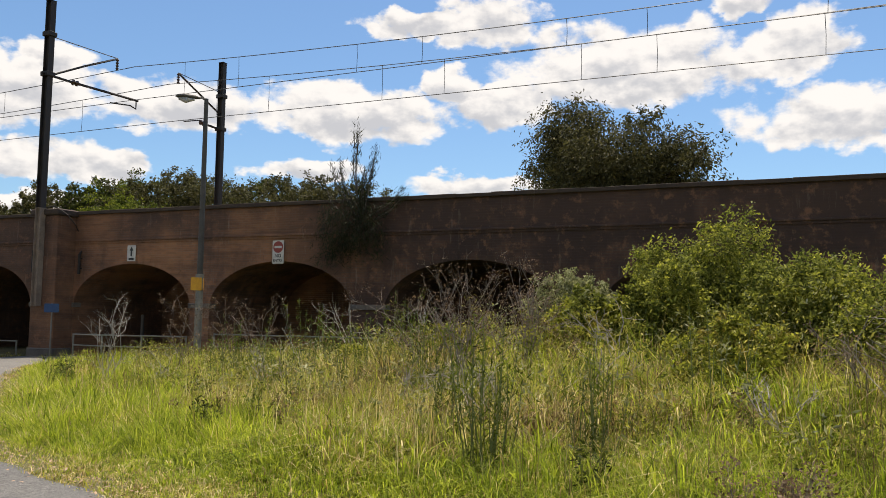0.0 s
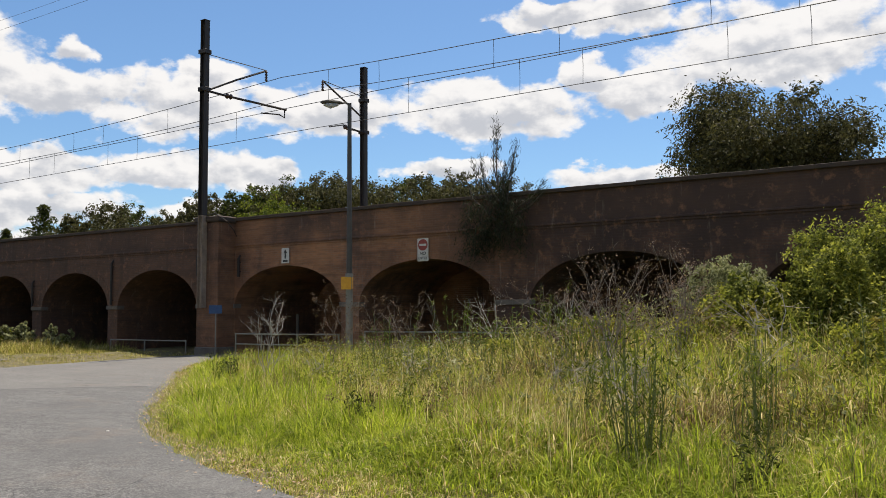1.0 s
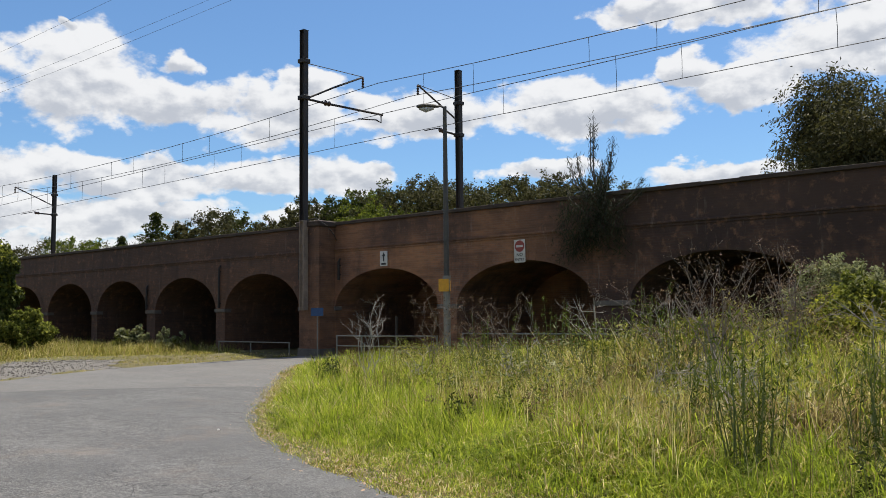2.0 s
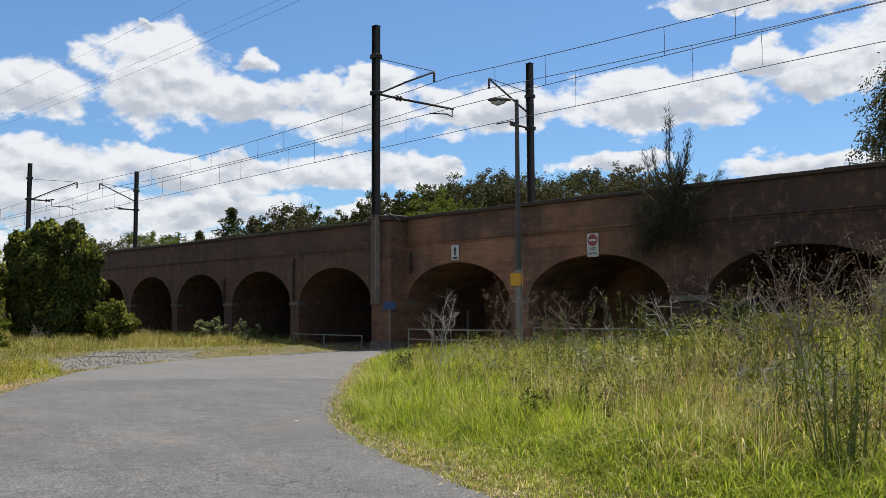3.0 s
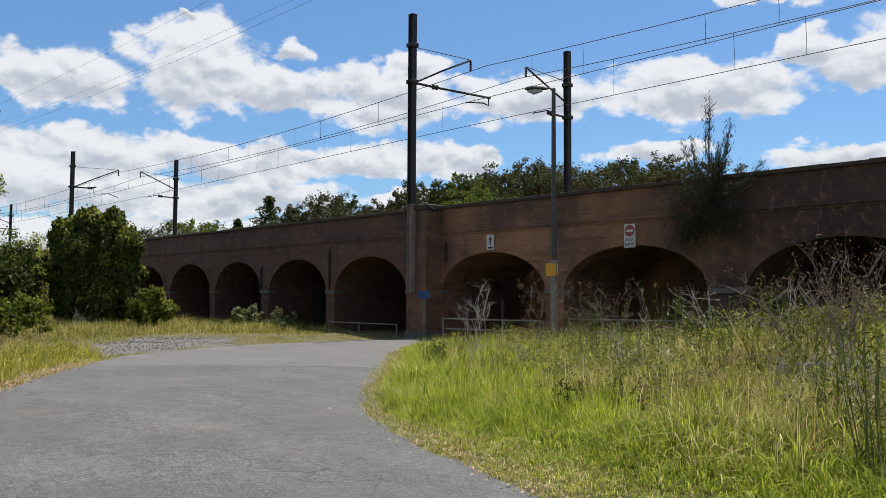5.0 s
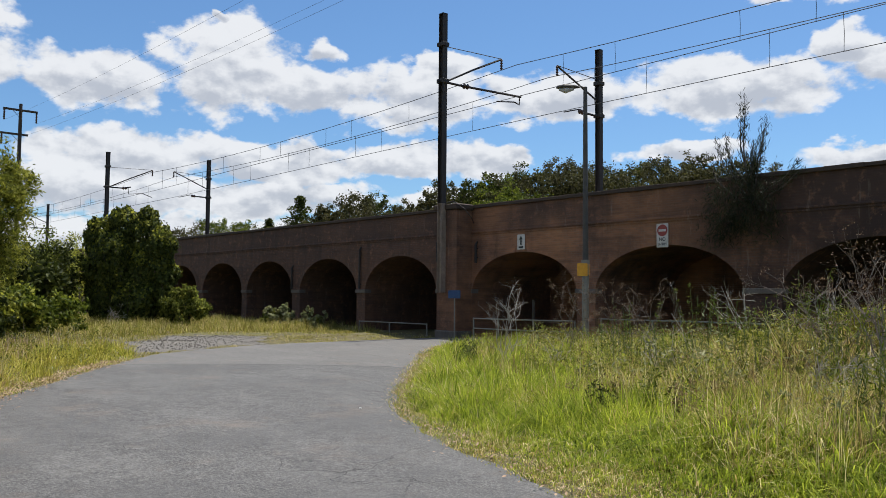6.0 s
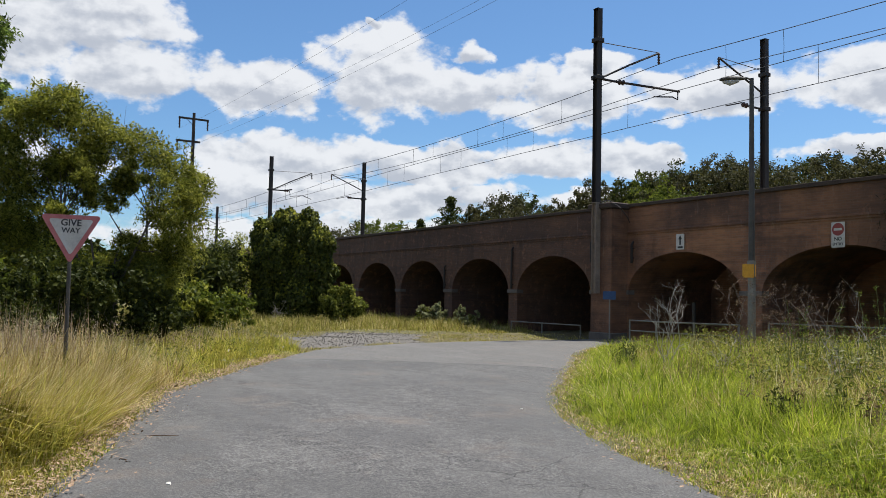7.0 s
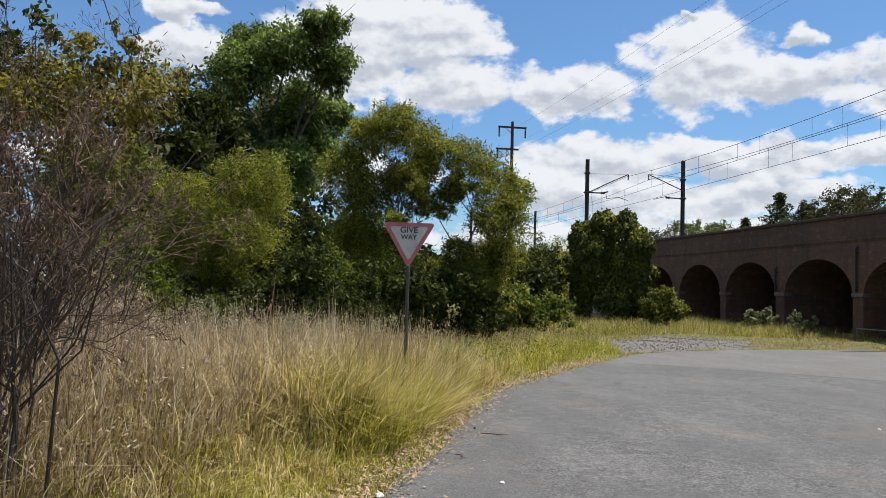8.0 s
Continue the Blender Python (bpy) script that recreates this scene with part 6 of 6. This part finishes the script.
def far_grass():
    """Rough grass between the gravel and the viaduct, and along the bank beyond."""
    rng = np.random.default_rng(203)
    mids, k, xy, out, q = tufts([(5200, -60, -24, 5, 25.3)], rng, 18, 0.25)
    d = edge_distance(xy, BANK_EDGE)
    apron = apron_place(xy)
    rank = (tufty(mids, 0.9, 3) * 0.6 + 0.4 * rng.random(len(mids)))[k]
    ok = (d > 0.1) & (xy[:, 1] < WALL_Y - 0.2) & (apron > 0.85 + 0.4 * rng.random(len(xy)))
    xy, out, d, rank, apron, k = xy[ok], out[ok], d[ok], rank[ok], apron[ok], k[ok]
    n = len(d)
    back = rise(-xy[:, 0], 31.0, 36.0)
    tall = (0.10 + 0.5 * back * rise(apron, 1.2, 1.9)) * (0.4 + 1.0 * rank) * rng.uniform(0.5, 1.3, n)
    width = rng.uniform(0.018, 0.04, n)
    lean = rng.uniform(0.15, 0.9, n)
    dry = rng.random(n) < 0.25
    lay("far_grass", ~dry, xy, out, tall, width, lean, GRASS_WEED, rng, "rough green grass in front of the viaduct")
    lay("dry_far_grass", dry, xy, out, tall, width, lean, GRASS_DRY, rng, "dry stalks in the grass before the viaduct")


def seed_stalks():
    """Thin dry flower stalks that stand above the green grass."""
    rng = np.random.default_rng(205)
    mids, k, xy, out, q = tufts([(420, -24, 5, 8, 24.5), (160, -10, 3, 6, 11)], rng, 9, 0.25)
    d = -edge_distance(xy, VERGE_EDGE)
    ok = (d > 1.8) & (xy[:, 1] < WALL_Y - 0.6)
    xy, out, k = xy[ok], out[ok], k[ok]
    n = len(xy)
    tall = rng.uniform(0.55, 1.05, n) * (0.7 + 0.5 * rng.random(len(mids))[k])
    width = np.clip(0.0007 * np.hypot(xy[:, 0], xy[:, 1]), 0.005, 0.014)
    pale = rng.random(len(mids))[k] < 0.4
    lean = rng.uniform(0.05, 0.45, n)
    lay("dark_seed_stalks", ~pale, xy, out, tall, width, lean, GRASS_BROWN, rng, "thin brown flower stalks standing above the grass")
    lay("pale_seed_stalks", pale, xy, out, tall, width, lean, GRASS_DRY, rng, "thin pale dry stalks standing above the grass")


def undergrowth():
    """Leafy weeds that fill the middle of the verge and the far bank of the road."""
    rng = np.random.default_rng(209)
    mids = np.column_stack([rng.uniform(-22, 5, 2600), rng.uniform(7.5, 24.5, 2600)])
    d = -edge_distance(mids, VERGE_EDGE)
    mids = mids[(d > 3.0) & (rng.random(len(mids)) < 0.35 + 0.65 * tufty(mids, 1.1, 12))]
    across = np.column_stack([rng.uniform(-34, -13, 1500), rng.uniform(0.5, 13, 1500)])
    d = edge_distance(across, BANK_EDGE)
    across = across[(d > 0.5) & (d < 5.5) & (apron_place(across) > 1.25) & (rng.random(1500) < 0.2 + 0.8 * tufty(across, 1.3, 5))]
    mids = np.concatenate([mids, across])
    n = len(mids)
    high = rng.uniform(0.3, 0.85, n) * (0.6 + 0.6 * tufty(mids, 1.6, 1)) * (1 + 0.5 * rise(mids[:, 0], -11, -5))
    base = np.column_stack([mids, ground_height(mids)])
    k = np.repeat(np.arange(n), 34)
    f = rng.random(len(k)) ** 0.6
    lean = rng.normal(size=(n, 2)) * 0.22
    pts = base[k] + np.column_stack([lean[k] * f[:, None] + rng.normal(size=(len(k), 2)) * 0.11, f * high[k] + 0.03])
    tone = rng.random(n)[k]
    for lo, hi, mat, label in ((0.0, 0.5, GRASS_WEED, "olive leafy weeds growing through the grass"), (0.5, 0.75, LEAF_SAGE, "grey-green leafy weeds growing through the grass"), (0.75, 1.0, LEAF_BUSH, "bright leafy weeds growing through the grass")):
        sel = (tone >= lo) & (tone < hi)
        ob = new("leafy_weeds", leaves_mesh("leafy_weeds", pts[sel], mat, 0.085, 0.024, rng, -0.3))
        tagged(ob, label, "weeds", kind="stuff")


def weed_clumps():
    """Small leafy weeds in the grass."""
    rng = np.random.default_rng(206)
    for k in range(34):
        for _ in range(40):
            x, y = rng.uniform(-20, 2), rng.uniform(5.5, 20)
            d = -edge_distance(np.array([[x, y]]), VERGE_EDGE)[0]
            if d > 1.2:
                break
        h = rng.uniform(0.35, 0.75)
        t = thing("weed_clump", (x, y, on_ground(x, y)), "small leafy weed clump among the grass", "weed", "weeds in the verge")
        bm, pts = bmesh.new(), []
        for _ in range(rng.integers(6, 12)):
            e = Vector((rng.normal() * 0.22, rng.normal() * 0.22, h * rng.uniform(0.6, 1.1)))
            tube(bm, [(0, 0, -0.03), e * 0.5 + Vector((rng.normal() * 0.03, rng.normal() * 0.03, 0.04)), e], [0.006, 0.004, 0.002], 4)
            pts += [np.array(e * f) + rng.normal(size=3) * 0.04 for f in rng.uniform(0.25, 1.0, 26)]
        tagged(part("stalk", bm, STALK, t), kind="stuff")
        mat = (LEAF_MID, LEAF_DARK, GRASS_BROWN, LEAF_LIME)[k % 4]
        ob = new("foliage", leaves_mesh("foliage", np.array(pts), mat, 0.07, 0.024, rng, 0.1))
        ob.parent = t


def edge_grass():
    """Short, worn grass creeping over both edges of the road."""
    rng = np.random.default_rng(207)
    for line, s, name, reach in ((VERGE_EDGE, -1, "short_verge_grass", 1.1), (BANK_EDGE, 1, "short_bank_grass", 0.55)):
        spots = []
        for a, b in zip(line, line[1:]):
            if a.x < -24 or a.x > 2:
                continue
            n = int((b - a).length * 850)
            nrm = np.array([-(b - a).y, (b - a).x]) / (b - a).length * s
            off = -0.06 + (reach + 0.1) * rng.random(n)
            spots.append(np.array(a) + rng.random((n, 1)) * np.array(b - a) + nrm * off[:, None])
        xy = np.concatenate(spots)
        xy = xy[rng.random(len(xy)) < 0.25 + 0.75 * tufty(xy, 2.2, 9)]
        n = len(xy)
        far = np.hypot(xy[:, 0], xy[:, 1])
        tall = rng.uniform(0.03, 0.13, n)
        width = np.clip(0.0011 * far, 0.007, 0.02) * rng.uniform(0.7, 1.3, n)
        lean = rng.uniform(0.3, 1.6, n)
        out = rng.uniform(0, 2 * np.pi, n)
        dry = rng.random(n) < (0.35 if s < 0 else 0.45)
        lay(name, ~dry, xy, out, tall, width, lean, GRASS_GREEN, rng, "short trodden grass along the road edge")
        lay("dry_" + name, dry, xy, out, tall, width, lean, GRASS_DRY, rng, "short straw-coloured grass along the road edge")


def seed_plumes():
    """Feathery seed heads over the dry grass of the bank."""
    rng = np.random.default_rng(208)
    xy = np.column_stack([rng.uniform(-16.5, -6, 3000), rng.uniform(-3.2, 3, 3000)])
    d = edge_distance(xy, BANK_EDGE)
    xy = xy[d > 1.0]
    z = ground_height(xy) + rng.uniform(0.65, 1.3, len(xy)) * (0.75 + 0.35 * tufty(xy, 1.2, 2))
    pts = np.repeat(np.column_stack([xy, z]), 5, axis=0) + rng.normal(size=(len(xy) * 5, 3)) * np.array([0.016, 0.016, 0.05])
    ob = new("seed_plumes", leaves_mesh("seed_plumes", pts, GRASS_SEED, 0.04, 0.012, rng, -0.8))
    tagged(ob, "feathery brown seed heads over the dry grass", "grass", kind="stuff")


edge_grass()
seed_plumes()
seed_stalks()
weed_clumps()
undergrowth()
verge_grass()
bank_grass()
far_grass()


def leaf_litter():
    """Dead leaves lying along both edges of the road."""
    rng = np.random.default_rng(204)
    pts = []
    for line, s in ((VERGE_EDGE, -1), (BANK_EDGE, 1)):
        for a, b in zip(line, line[1:]):
            if a.x < -22 or a.x > 3:
                continue
            n = int((b - a).length * (42 if s < 0 else 230))
            t = rng.random(n)
            nrm = np.array([-(b - a).y, (b - a).x]) / (b - a).length * s
            off = rng.normal(0.16, 0.17, n) if s < 0 else rng.normal(0.20, 0.24, n)
            xy = np.array(a) + t[:, None] * np.array(b - a) + nrm * off[:, None]
            pts.append(np.column_stack([xy, np.maximum(ground_height(xy), 0.0) + 0.02 + 0.012 * rng.random(n)]))
    p = np.concatenate(pts)
    n = len(p)
    a = rng.uniform(0, 2 * np.pi, n)
    tilt = rng.normal(0, 0.25, (2, n))
    d = np.stack([np.cos(a), np.sin(a), tilt[0]], 1)
    e = np.stack([-np.sin(a), np.cos(a), tilt[1]], 1)
    L, W = rng.uniform(0.014, 0.045, (n, 1)), rng.uniform(0.005, 0.017, (n, 1))
    v = np.stack([p - d * L, p + e * W, p + d * L, p - e * W], 1).reshape(-1, 3)
    i = np.arange(n) * 4
    flat = np.stack([i, i + 1, i + 2, i, i + 2, i + 3], 1).ravel()
    ob = new("leaf_litter", quick_mesh("leaf_litter", v, flat, np.full(2 * n, 3), LITTER))
    tagged(ob, "dry brown leaf litter along the road edge", "leaf litter", kind="stuff")


leaf_litter()


# ---- small things ----
def scrap(at, size, seed, label):
    """A crumpled bit of paper or foam lying on the ground."""
    rng = random.Random(seed)
    bm = bmesh.new()
    bmesh.ops.create_icosphere(bm, subdivisions=2, radius=1)
    for v in bm.verts:
        k = 1 + 0.35 * noise.noise(v.co * 1.7 + Vector((seed, 0, 0))) + rng.uniform(-0.06, 0.06)
        v.co = Vector((v.co.x * size * k, v.co.y * size * 0.7 * k, max(v.co.z, -0.5) * size * 0.5 * k))
    ob = part("paper_scrap", bm, WHITE, None)
    ob.location = at
    return tagged(ob, label, "litter", "scraps by the road")


for x, y, size, seed in [(-23.3, 7.2, 0.16, 1), (-25.4, 9.6, 0.09, 2), (-21.0, 6.4, 0.07, 3), (-8.0, 1.9, 0.035, 4), (-10.8, 7.9, 0.03, 5), (-6.9, 4.4, 0.022, 6), (-7.6, 0.75, 0.05, 7), (-14.4, 8.0, 0.03, 8)]:
    scrap((x, y, max(on_ground(x, y), 0.02) + size * 0.25), size, seed, "small crumpled white scrap lying by the road")


def fallen_stick(at, length, turn, seed):
    rng = np.random.default_rng(seed)
    bm = bmesh.new()
    pts = [(length * (k / 4 - 0.5), rng.normal() * 0.02, 0.012 + abs(rng.normal()) * 0.008) for k in range(5)]
    tube(bm, pts, [0.005, 0.006, 0.006, 0.005, 0.002], 6)
    ob = part("fallen_stick", bm, DARKTWIG, None)
    ob.matrix_basis = pose(*at, 0, 0, turn)
    tagged(ob, "thin dead stick lying on the road edge", "stick", "fallen sticks")


fallen_stick((-10.5, 2.45, 0.02), 0.34, 75, 1)
fallen_stick((-9.2, 1.75, 0.02), 0.16, 20, 2)
